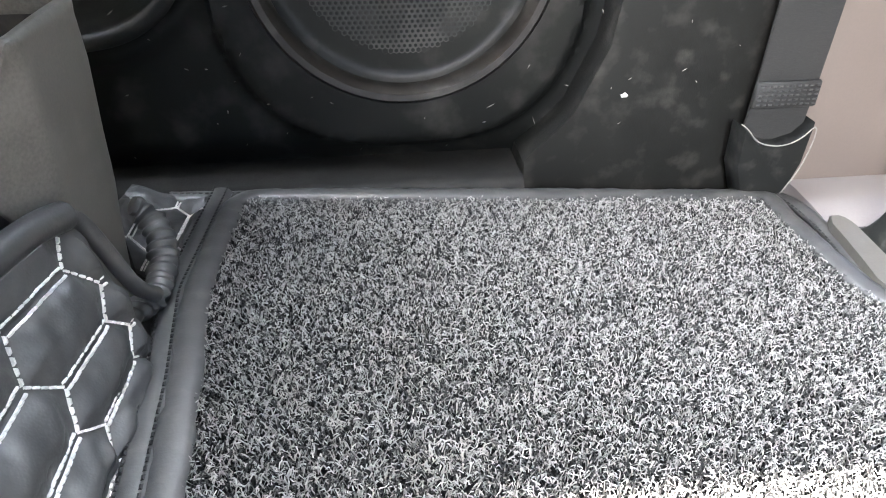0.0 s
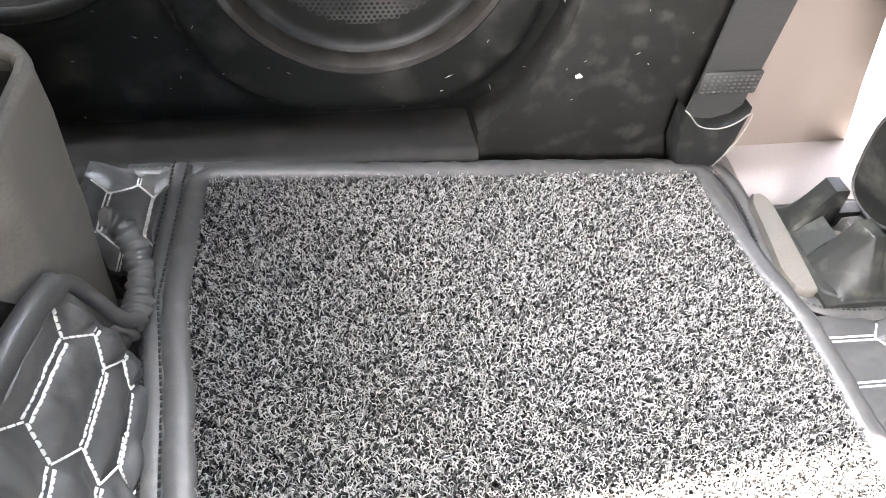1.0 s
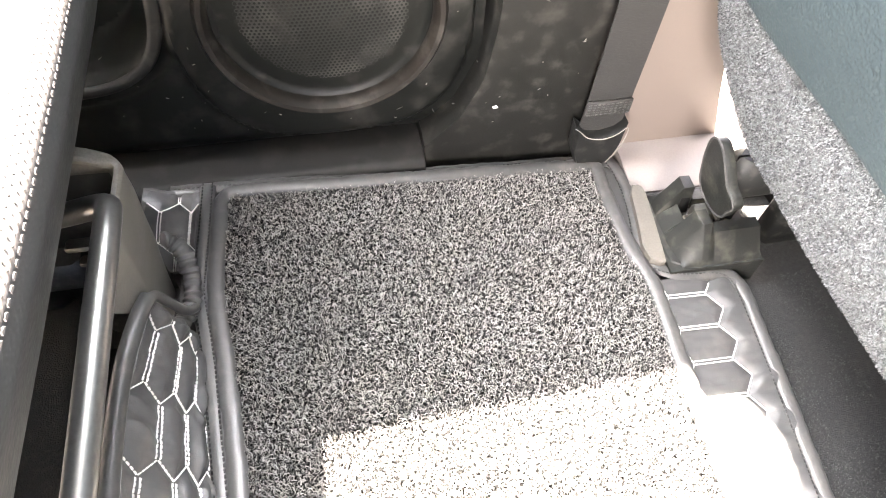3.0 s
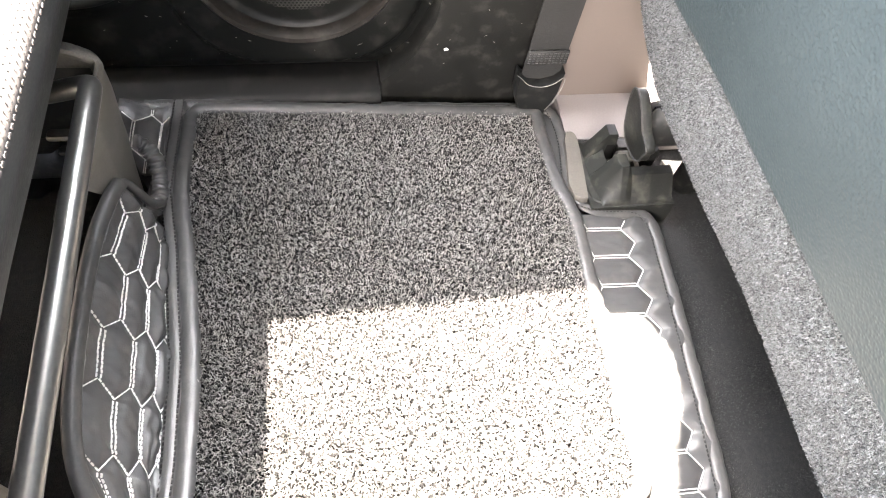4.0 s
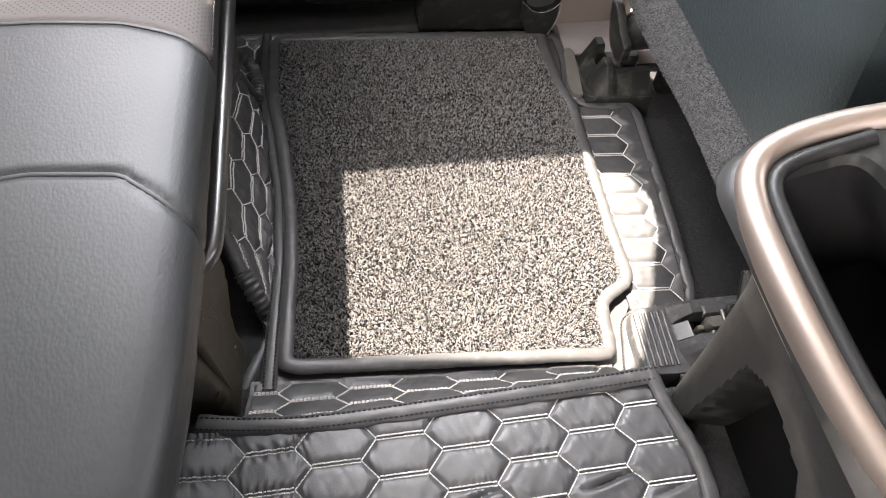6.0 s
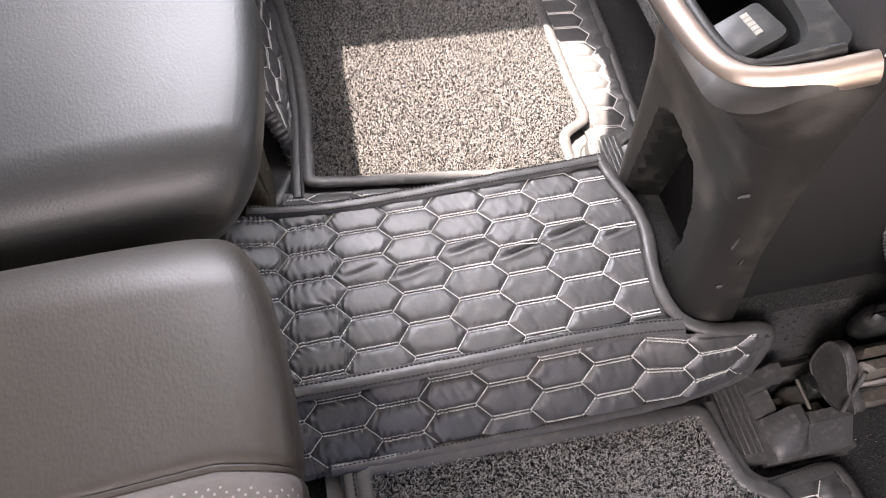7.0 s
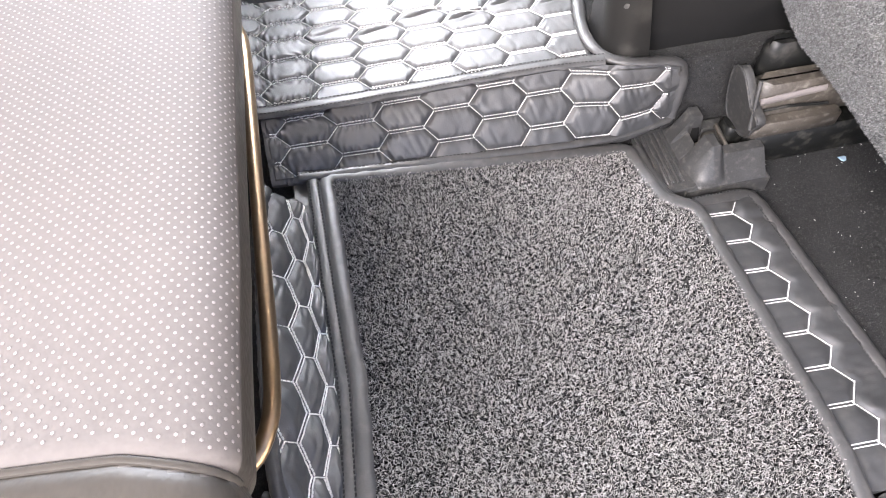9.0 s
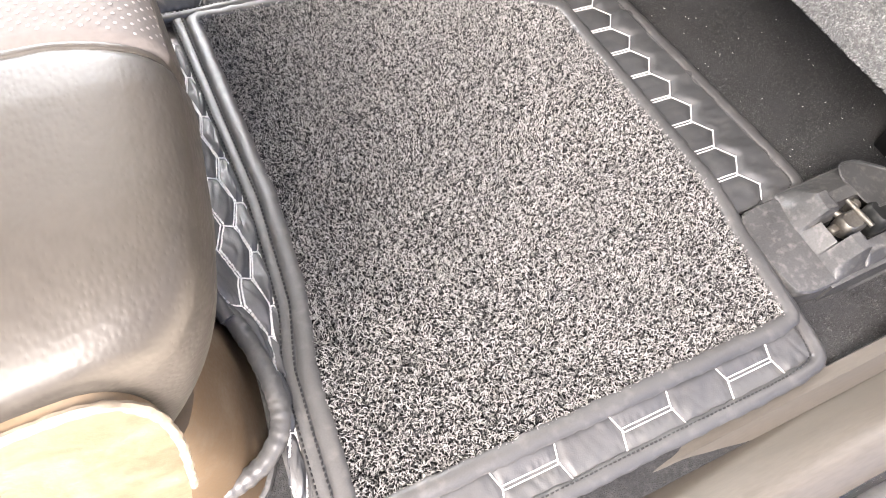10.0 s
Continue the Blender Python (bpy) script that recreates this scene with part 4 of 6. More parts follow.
# backs and under-frames
for seat, y0, y1 in ((seat_a, -0.355, 0.44), (seat_b, -0.995, -0.39)):
    part("backrest", block(-0.78, -0.6, y0, y1, 0.3, 0.95, 0.05), LEATHER, seat)
    part("under_frame", block(-0.56, -0.2, y0 + 0.05, y1 - 0.05, 0.2, 0.262, 0.01), DEEP, seat)
    for y in (y0 + 0.09, y1 - 0.09):
        part("leg", block(-0.4, -0.24, y - 0.02, y + 0.02, float(floor_level(-0.3, y)) - 0.002, 0.21, 0.008), PLASTIC, seat)
# cross tube between the legs, with a collar at its end
part("cross_tube", tube(resample(np.array([(-0.196, -0.09, 0.05), (-0.196, 0.1, 0.047), (-0.196, 0.3, 0.045)]), 0.02), 0.0095, 0.0095, 16), BAR_STEEL, seat_a, "bright steel cross tube between the seat legs")
s = np.linspace(0, 2 * math.pi, 24, endpoint=False)
part("collar", loft([np.stack([-0.191 + r * np.cos(s), np.full(24, y), 0.042 + r * np.sin(s)], 1) for r, y in ((0.011, 0.268), (0.019, 0.2685), (0.0205, 0.271), (0.0205, 0.3), (0.019, 0.303), (0.019, 0.34))]), SCUFFED, seat_a, "dark plastic collar on the cross tube")
# release bars under the front edge
bar = np.array([(-0.2, 0.268, 0.205), (-0.15, 0.266, 0.214), (-0.118, 0.262, 0.226), (-0.1115, 0.243, 0.239), (-0.111, 0.2, 0.24), (-0.113, 0.05, 0.231), (-0.115, -0.06, 0.223), (-0.118, -0.085, 0.221), (-0.14, -0.105, 0.218), (-0.21, -0.125, 0.222)])
part("release_bar", tube(resample(chaikin(bar, 3), 0.006), 0.0078, 0.0078, 16), BAR_STEEL, seat_a, "black chromed steel bar under the seat edge")
bar = np.array([(-0.2, -0.43, 0.25), (-0.13, -0.435, 0.255), (-0.106, -0.455, 0.259), (-0.103, -0.55, 0.262), (-0.099, -0.7, 0.265), (-0.097, -0.79, 0.266), (-0.1, -0.815, 0.262), (-0.115, -0.838, 0.255), (-0.19, -0.855, 0.25)])
part("release_bar", tube(resample(chaikin(bar, 3), 0.006), 0.0052, 0.0052, 14), WARM_LIT_BAR, seat_b, "thin steel bar under the seat edge, warm reflection in its colour")
# end face of the near cushion: a tan panel under a stitched arc
arc = chaikin(np.array([(-0.56, -0.988, 0.375), (-0.3, -0.988, 0.39), (-0.18, -0.988, 0.396), (-0.14, -0.988, 0.3975), (-0.126, -0.988, 0.394), (-0.1195, -0.988, 0.377), (-0.122, -0.988, 0.345), (-0.137, -0.988, 0.283)]), 2)
o = np.concatenate([arc, [[-0.15, -0.988, 0.24], [-0.56, -0.988, 0.24]]])
part("side_panel", prism(o, (0, 0.006, 0), bevel=0.001), TAN, seat_b, "tan side panel below a stitched arc")
part("side_piping", tube(resample(arc + np.array((0.001, -0.002, 0.001)), 0.0012), 0.0017, 0.0017, 8, up=(0, 1, 0), wave=0.14, pitch=0.0075), PIPING, seat_b, "cream stitched piping round the end")

# moulded covers of the seat legs
cover = empty("seat_leg_cover", (-0.18, 0.36, -0.01), "upright dark grey plastic cover of the seat leg beside the door", "seat trim", "seat leg covers")


def wall_run():
    """Plan of the cover: along the mat, round the far corner, then in under the seat; with a height for each point."""
    pts = [(-0.1385 - 0.4 * max(0.0, 0.277 - y), y) for y in np.linspace(0.244, 0.33, 34)]
    pts += [(-0.1485 + 0.01 * math.cos(a), 0.334 + 0.01 * math.sin(a)) for a in np.linspace(0.1, math.pi / 2 - 0.1, 8)]
    pts += [(x, 0.344 + 0.03 * (-0.1485 - x)) for x in np.linspace(-0.152, -0.27, 24)]
    return np.array(pts)


run = wall_run()
beside = np.arange(len(run)) < 34
way = np.gradient(run, axis=0)
way /= np.linalg.norm(way, axis=1, keepdims=True)
off = np.stack([way[:, 1], -way[:, 0]], 1)
top_z = np.where(beside, np.interp(run[:, 1], [0.244, 0.262, 0.272, 0.33], [0.152, 0.162, 0.175, 0.176]), np.interp(-run[:, 0], [0.1386, 0.145, 0.156, 0.176, 0.21], [0.177, 0.183, 0.19, 0.197, 0.201]))


def wall_line(height, out):
    """A line along the cover at a share of its height; its side leans in towards the floor."""
    foot = np.where(beside, np.interp(run[:, 1], [0.244, 0.262, 0.3], [0.125, 0.09, -0.014]), -0.014)
    z = foot + (top_z - foot) * height
    lean = np.interp(z, [-0.014, 0.022, 0.082, 0.115, 0.148, 0.2], [-0.0135, -0.0105, -0.0035, -0.0015, 0.0015, 0.0015]) * np.where(beside, 1, np.clip((run[:, 0] + 0.27) / 0.12, 0, 1))
    dent = 0.0012 * soft_noise(run[:, 1] * 1.0, z, 0.04)
    return np.c_[run[:, 0] + off[:, 0] * (out + dent) + lean, run[:, 1] + off[:, 1] * (out + dent), z]


levels = np.linspace(0, 0.955, 26)
lip = np.where(beside, 0.0, np.clip((-0.139 - run[:, 0]) / 0.01, 0, 1)) * 0.006
shell = [wall_line(h, 0.002) for h in levels] + [wall_line(0.975, 0.0026), wall_line(0.99, 0.0022), wall_line(1.0, 0.0005), wall_line(1.0, -0.0025), wall_line(0.988, -0.0042)]
shell[-1][:, 1] -= lip
shell[-2][:, 1] -= lip * 0.9
shell += [wall_line(0.965, -0.0045 - lip * 0.8), wall_line(0.95, -0.002), wall_line(0.5, -0.002), wall_line(0.0, -0.002)]
part("shell", loft(shell, closed=False, caps=False), LEG_COVER, cover)
# blacker sheet added over the inner end face to stand for the shadow there
inner = run[(run[:, 0] < -0.144) & ~beside]
rows = [np.c_[inner[:, 0] - 0.001, inner[:, 1] - 0.0045, np.full(len(inner), z)] for z in (-0.01, 0.06, 0.12, 0.168)]
part("inner_shade_sheet", loft(rows, closed=False, caps=False), PLASTIC, cover, "added dark sheet for the shade inside the cover")
part("catch", block(-0.203, -0.178, 0.318, 0.33, 0.1, 0.106, 0.002), STEEL, cover, "small bright steel catch")
part("catch", block(-0.196, -0.182, 0.312, 0.322, 0.088, 0.092, 0.0015), STEEL, cover)
part("bracket", block(-0.255, -0.195, 0.314, 0.34, 0.05, 0.086, 0.006), SCUFFED, cover, "grey bracket inside the cover")


def leg_cover(y, flip, colour, label):
    thing = empty("seat_leg_cover", (-0.16, y, 0), label, "seat trim", "seat leg covers")
    f = -1 if flip else 1
    z0 = float(floor_level(-0.17, y)) - 0.002
    foot = [(-0.13, y - f * 0.075, z0), (-0.125, y - f * 0.02, z0), (-0.135, y + f * 0.06, z0), (-0.17, y + f * 0.09, z0), (-0.24, y + f * 0.09, z0), (-0.25, y - f * 0.08, z0), (-0.18, y - f * 0.095, z0)]
    head = [(-0.152, y - f * 0.05, z0 + 0.1), (-0.147, y - f * 0.015, z0 + 0.115), (-0.155, y + f * 0.045, z0 + 0.13), (-0.18, y + f * 0.06, z0 + 0.135), (-0.235, y + f * 0.06, z0 + 0.135), (-0.245, y - f * 0.06, z0 + 0.11), (-0.19, y - f * 0.07, z0 + 0.1)]
    foot, head = resample(chaikin(foot, 2, True), 0.008, True), chaikin(head, 2, True)
    head = resample(head, 0.008, True)
    n = min(len(foot), len(head))
    pick = lambda r: np.array([np.interp(np.linspace(0, len(r) - 1, 40), np.arange(len(r)), r[:, i]) for i in range(3)]).T
    a, b = pick(foot), pick(head)
    c = b.mean(0)
    rings = [a, a * 0.75 + b * 0.25, a * 0.3 + b * 0.7, b, c + (b - c) * 0.85 + np.array((0, 0, 0.004)), c + (b - c) * 0.3 + np.array((0, 0, 0.006))]
    part("shell", loft(rings), colour, thing)
    part("base_rim", tube(a + np.array((0, 0, 0.003)), 0.004, 0.004, 8, closed=True), SCUFFED, thing)
    s = np.linspace(0, 2 * math.pi, 12, endpoint=False)
    part("screw", loft([np.stack([c[0] + r * np.cos(s), c[1] + r * np.sin(s), np.full(12, c[2] + h)], 1) for r, h in ((0.007, 0.003), (0.007, 0.008), (0.004, 0.009))]), STEEL, thing)
    return thing


# the taller cover beside the tunnel: its lower edge steps back from the mat
tall = empty("seat_leg_cover", (-0.19, -0.1, -0.01), "scratched olive-brown plastic seat leg cover beside the tunnel", "seat trim", "seat leg covers")
rings = []
for z in np.r_[np.linspace(-0.012, 0.06, 8), np.linspace(0.07, 0.105, 10), np.linspace(0.12, 0.212, 8)]:
    xf = np.interp(z, [0, 0.06, 0.1, 0.21], [-0.131, -0.134, -0.137, -0.15])
    far = np.interp(z, [0, 0.062, 0.078, 0.092, 0.104, 0.13, 0.21], [-0.062, -0.062, -0.055, -0.025, -0.014, -0.006, 0.004])
    ring = rounded(np.array([(-0.26, -0.16, z), (xf, -0.152, z), (xf, far, z), (-0.26, far + 0.004, z)]), 0.014)
    rings.append(resample(ring, 0.004, True)[np.linspace(0, len(resample(ring, 0.004, True)) - 1, 90).astype(int)])
shell = part("shell", loft(rings), OLIVE, tall)
part("rib", block(-0.142, -0.1345, -0.136, -0.131, 0.03, 0.19, 0.0015), OLIVE, tall, "narrow moulded rib")
rng = random.Random(8)
scratch = Mesh()
for i in range(9):
    y, z = rng.uniform(-0.1, -0.066), rng.uniform(0.05, 0.15)
    xf = float(np.interp(z, [0, 0.06, 0.1, 0.21], [-0.131, -0.134, -0.137, -0.15]))
    run = rng.uniform(0.003, 0.014)
    tube(np.array([(xf + 0.0002, y, z), (xf - run * 0.03 + 0.0003, y + rng.uniform(-0.002, 0.002), z + run * 0.5), (xf - run * 0.07 + 0.0002, y + rng.uniform(-0.004, 0.004), z + run)]), 0.00035, 0.0003, 5, up=(1, 0, 0), mesh=scratch)
part("scratches", scratch, GREY_FLECK, shell, "pale scratches")["kind"] = "stuff"
hem = resample(chaikin(np.array([(-0.15, -0.805, 0.09), (-0.13, -0.813, 0.087), (-0.117, -0.86, 0.084), (-0.1135, -0.9, 0.082), (-0.118, -0.925, 0.08), (-0.14, -0.944, 0.08), (-0.17, -0.95, 0.08)]), 2), 0.0011)
part("elastic_hem", tube(hem, 0.0075, 0.006, 10, wave=0.06, pitch=0.008), TAPE, mat_b, "puckered elastic edge round the seat leg")
leg_cover(-0.88, True, TAN, "tan moulded plastic seat leg cover beside the open door")

# ---- centre console ----
console = empty("centre_console", (0.4, -0.29, 0.1), "dark plastic centre console with bronze trim round a rear bin", "console")
CZ = lambda x: 0.405 + 0.35 * (np.asarray(x) - 0.187)


def console_skin():
    zs = np.linspace(0.085, 0.402, 90)
    rows = []
    for z in zs:
        x = np.interp(z, [0.085, 0.12, 0.2, 0.27, 0.31, 0.345, 0.375, 0.402], [0.268, 0.266, 0.263, 0.26, 0.253, 0.238, 0.213, 0.187])
        back = np.interp(z, [0.085, 0.15, 0.22, 0.31, 0.4], [0.319, 0.309, 0.297, 0.294, 0.288])
        ny, fy = np.interp(z, [0.085, 0.3, 0.4], [-0.405, -0.392, -0.398]), np.interp(z, [0.085, 0.15, 0.25, 0.32, 0.36, 0.385, 0.402], [-0.184, -0.184, -0.18, -0.176, -0.174, -0.175, -0.178])
        r = 0.03
        near = [(q, ny) for q in np.linspace(back, x + r, 8)] + [(x + r - r * math.sin(t), ny + r - r * math.cos(t)) for t in np.linspace(0.15, math.pi / 2 - 0.05, 8)]
        mid = [(x, q) for q in np.linspace(ny + r, fy - r, 64)]
        far = [(x + r - r * math.cos(t), fy - r + r * math.sin(t)) for t in np.linspace(0.05, math.pi / 2 - 0.15, 8)] + [(q, fy) for q in np.linspace(x + r, back, 8)]
        row = np.array(near + mid + far)
        rows.append(np.c_[row, np.full(len(row), z)])
    p = np.stack(rows)
    # triangular hollow beside the tunnel mat
    y, z = p[..., 1], p[..., 2]
    lo = np.interp(z, [0.08, 0.118, 0.241, 0.26], [-0.222, -0.227, -0.236, -0.262])
    hi = np.interp(z, [0.08, 0.125, 0.17, 0.219, 0.249, 0.258], [-0.33, -0.338, -0.341, -0.332, -0.312, -0.275])
    inside = (y < lo) & (y > hi) & (z < 0.258)
    depth = np.clip(np.minimum(lo - y, y - hi) / 0.012, 0, 1) * 0.045
    p[..., 0] += np.where(inside, 0.004 + depth, 0)
    p[..., 0] += 0.0006 * soft_noise(y * 1.0, z, 0.06)
    # the upper rim follows the slope of the trim frame
    p[..., 2] += 0.35 * np.clip(p[..., 0] - 0.178, 0, 0.2) * np.clip((z - 0.3) / 0.102, 0, 1)
    return p, inside


p, hollow = console_skin()
ring = np.array([(0.272, -0.188), (0.25, -0.184), (0.225, -0.184), (0.208, -0.191), (0.199, -0.208), (0.196, -0.245), (0.196, -0.3), (0.199, -0.345), (0.206, -0.368), (0.222, -0.38), (0.245, -0.388), (0.274, -0.394)])
ring = np.c_[ring, CZ(ring[:, 0])]
ring = resample(chaikin(ring, 3), 0.005)
# rounded shoulder from the skin's rim in to the trim frame
rim = p[-1]
goal = ring[np.argmin(np.linalg.norm(rim[:, None, :2] - ring[None, :, :2], axis=2), axis=1)]
for k in np.linspace(0.15, 1.0, 8):
    row = rim + (goal - rim) * k
    row[:, 2] += 0.006 * math.sin(math.pi * k * 0.85)
    p = np.concatenate([p, row[None]])
    hollow = np.concatenate([hollow, np.zeros((1, hollow.shape[1]), bool)])
body = part("body", Mesh().add(p.reshape(-1, 3), grid(p.shape[1], p.shape[0])), CONSOLE, console)
# faces of the hollow take a blacker plastic, its shade put into the colour
body.data.materials.append(DOOR_PLASTIC)
body.data.polygons.foreach_set("material_index", (hollow[:-1, :-1] & hollow[1:, 1:]).astype(np.int32).ravel())
for x, z, wide, tall in ((0.262, 0.296, 0.009, 0.002), (0.273, 0.236, 0.0014, 0.009), (0.281, 0.172, 0.004, 0.003), (0.285, 0.215, 0.0012, 0.005)):
    near = p.reshape(-1, 3)
    near = near[near[:, 1] < -0.37]
    c = near[np.argmin(np.hypot(near[:, 0] - x, near[:, 2] - z))] - np.array((0, 0.0004, 0))
    t = np.linspace(0, 2 * math.pi, 10, endpoint=False)
    o = c + np.stack([wide * np.cos(t), 0 * t, tall * np.sin(t) + 0.0004 * np.cos(3 * t)], 1)
    part("scuff", prism(o, (0, -0.0008, 0), bevel=0.0002), SCUFFED, console, "pale scuff mark")
part("core", block(0.31, 1.15, -0.378, -0.208, 0.04, 0.395, 0.015), DEEP, console)
part("trim_frame", tube(ring, 0.0086, 0.0115, 16), BRONZE, console, "bronze satin trim frame")
lipl = np.array([(0.258, -0.198), (0.225, -0.198), (0.21, -0.204), (0.206, -0.225), (0.204, -0.3), (0.206, -0.345), (0.212, -0.364), (0.225, -0.371), (0.262, -0.378)])
lipl = np.c_[lipl, CZ(lipl[:, 0]) + 0.006]
lipl = resample(chaikin(lipl, 3), 0.005)
part("inner_lip", tube(lipl, 0.004, 0.004, 10), PLASTIC, console, "dark inner lip")
a = np.linspace(0, 2 * math.pi, 48, endpoint=False)


def bin_ring(w, h, z, cx=0.229, cy=-0.283):
    sq = lambda t: np.sign(t) * np.abs(t) ** 0.35
    x, y = cx + w * sq(np.cos(a)), cy + h * sq(np.sin(a))
    return np.stack([x, y, CZ(x) + z], 1)


part("deck", loft([bin_ring(0.037, 0.095, 0.0, 0.238, -0.286), bin_ring(0.036, 0.093, 0.006, 0.238, -0.286), bin_ring(0.0265, 0.08, 0.006), bin_ring(0.025, 0.078, 0.001)], caps=False), PLASTIC, console, "black bin surround")
part("bin", loft([bin_ring(0.025, 0.078, 0.001), bin_ring(0.024, 0.075, -0.02, 0.236), bin_ring(0.022, 0.073, -0.06, 0.262), bin_ring(0.02, 0.07, -0.11, 0.292), bin_ring(0.004, 0.02, -0.112, 0.292), bin_ring(0.0001, 0.0005, -0.112, 0.292)], caps=False), DEEP, console, "deep black open bin")
lid_q = np.array([(0.208, -0.320), (0.241, -0.313), (0.247, -0.350), (0.212, -0.357)])
lid_o = rounded(np.c_[lid_q, CZ(lid_q[:, 0]) - 0.03], 0.009)
lid = part("socket_lid", prism(lid_o, (0.002, 0, 0.032), bevel=0.0025), PLASTIC, console, "black socket lid with a pale printed mark")
m = Mesh()
on_lid = lambda u, v: lid_q[0] + (lid_q[1] - lid_q[0]) * u + (lid_q[3] - lid_q[0]) * v
for i in range(5):
    v = 0.15 + 0.11 * i
    bar_o = np.array([on_lid(0.52, v), on_lid(0.66, v), on_lid(0.66, v + 0.098), on_lid(0.52, v + 0.098)])
    prism(np.c_[bar_o + np.array((0.002, 0)), CZ(bar_o[:, 0]) + 0.0018], (0, 0, 0.0008), m, bevel=0.0002)
part("mark", m, GREY_FLECK, lid, "pale printed bars")
arm = loft([np.array([(x, y, z) for y, z in chaikin([(-0.392, 0.41), (-0.4, 0.45), (-0.385, 0.492), (-0.29, 0.5), (-0.2, 0.492), (-0.188, 0.45), (-0.195, 0.41)], 2, True)]) * np.array((1, 1, 1)) * 1.0
            if k is None else np.array([(x, -0.293 + (y + 0.293) * k, 0.45 + (z - 0.45) * k) for y, z in chaikin([(-0.392, 0.41), (-0.4, 0.45), (-0.385, 0.492), (-0.29, 0.5), (-0.2, 0.492), (-0.188, 0.45), (-0.195, 0.41)], 2, True)])
            for x, k in ((0.27, 0.8), (0.272, 0.92), (0.279, 0.99), (0.4, 1.0), (0.65, 1.0), (0.66, 0.9))])
armrest = part("armrest", arm, ARM_LEATHER, console, "padded black leather armrest")
seam = np.array([(0.274, -0.293 + (y + 0.293) * 1.0, 0.45 + (z - 0.45) * 1.0) for y, z in chaikin([(-0.395, 0.44), (-0.385, 0.49), (-0.29, 0.499), (-0.2, 0.49), (-0.19, 0.44)], 2)])
part("stitching", run_stitch(seam, up=(-0.5, 0, 0.8), lift=0.0005), THREAD, armrest, "white stitching")

# ---- front seats ----


def front_seat(x_low, far, near, z_low, z_seam, label, lean=0.22):
    thing = empty("front_seat", (x_low + 0.2, (far + near) / 2, z_low), label, "car seat", "front seats")
    x_seam = x_low - 0.3 * (z_seam - z_low)

    def shell(z0, z1, nz, grow):
        rows = []
        for z in np.linspace(z0, z1, nz):
            k = np.clip((z - z_low) / 0.08, 0, 1)
            q = (1 - k) ** 2
            f, n = far - 0.07 * q, near
            y = np.linspace(f, n, 90)
            d = np.minimum(np.abs(y - f), np.abs(y - n))
            e = np.clip(1 - d / 0.05, 0, 1)
            bend = 0.045 * (1 - np.sqrt(np.clip(1 - e * e, 0, 1))) * np.where(np.abs(y - n) < np.abs(y - f), 0.15, 1.0)
            x = x_low - 0.3 * (min(z, z_seam) - z_low) - lean * max(z - z_seam, 0) + bend - grow
            x = x + 0.004 * soft_noise(y, z + 0 * y, 0.12)
            rows.append(np.stack([x, y, np.full(90, z) + 0.006 * soft_noise(y, y * 0 + 3.3, 0.15) * (1 - k)], 1))
        p = np.stack(rows)
        q = p + np.array((0.05, 0, 0.0))
        nu, nv = 90, nz
        m = Mesh()
        top, back = p.reshape(-1, 3), q.reshape(-1, 3)
        k = nu * nv
        faces = grid(nu, nv) + [tuple(reversed(f)) for f in grid(nu, nv, k)]
        rim = list(range(nu)) + [i * nu + nu - 1 for i in range(1, nv)] + [(nv - 1) * nu + j for j in range(nu - 2, -1, -1)] + [i * nu for i in range(nv - 2, 0, -1)]
        faces += [(rim[i - 1], rim[i - 1] + k, rim[i] + k, rim[i]) for i in range(len(rim))]
        return m.add(np.concatenate([top, back]), faces), p

    m, p = shell(z_low, z_seam, 24, 0.0)
    skirt = part("carpet_skirt", m, SEAT_CARPET, thing, "grey carpet skirt on the seat back")
    part("hem", tube(resample(p[:, -1] + np.array((0.0, 0.012, 0)), 0.006), 0.011, 0.0035, 10, up=(1, 0, 0)), SEAT_CARPET, skirt, "stitched hem band")
    # felt fibres over the skirt and along its lower edge
    def roots(rng, n):
        k, c = rng.uniform(0, 22.999, n), rng.uniform(0, 88.999, n)
        k[: n // 25] = 0.0
        i, j = k.astype(int), c.astype(int)
        f, g = (k - i)[:, None], (c - j)[:, None]
        return (p[i, j] * (1 - f) + p[i + 1, j] * f) * (1 - g) + (p[i, j + 1] * (1 - f) + p[i + 1, j + 1] * f) * g
    fr = part("felt", fuzz(roots, (-0.95, 0, -0.31), 34000, 0.0034, 5), SEAT_FELT, skirt, "short grey felt fibres", smooth=False)
    fr["kind"] = "stuff"
    m, p = shell(z_seam + 0.001, 0.86, 40, 0.003)
    part("back_panel", m, VINYL, thing, "blue-grey grained vinyl back panel")
    part("seam", tube(resample(p[0], 0.006) + np.array((0.002, 0, 0)), 0.0016, 0.0012, 8), DEEP, thing)
    part("cushion", block(x_low + 0.035, x_low + 0.6, near + 0.02, far - 0.02, z_low + 0.03, z_low + 0.3, 0.03), LEATHER, thing)
    for y in (near + 0.06, far - 0.06):
        part("leg", block(x_low + 0.14, x_low + 0.2, y - 0.015, y + 0.015, float(floor_level(x_low + 0.17, y)) - 0.002, z_low + 0.04, 0.004), DEEP, thing)
    return thing


front_seat(0.376, 0.445, -0.12, 0.135, 0.255, "front seat with grey carpet skirt and blue-grey vinyl back")
front_seat(0.462, -0.345, -0.93, 0.13, 0.27, "front seat with grey carpet skirt above the floor carpet")

# ---- seat rail covers ----


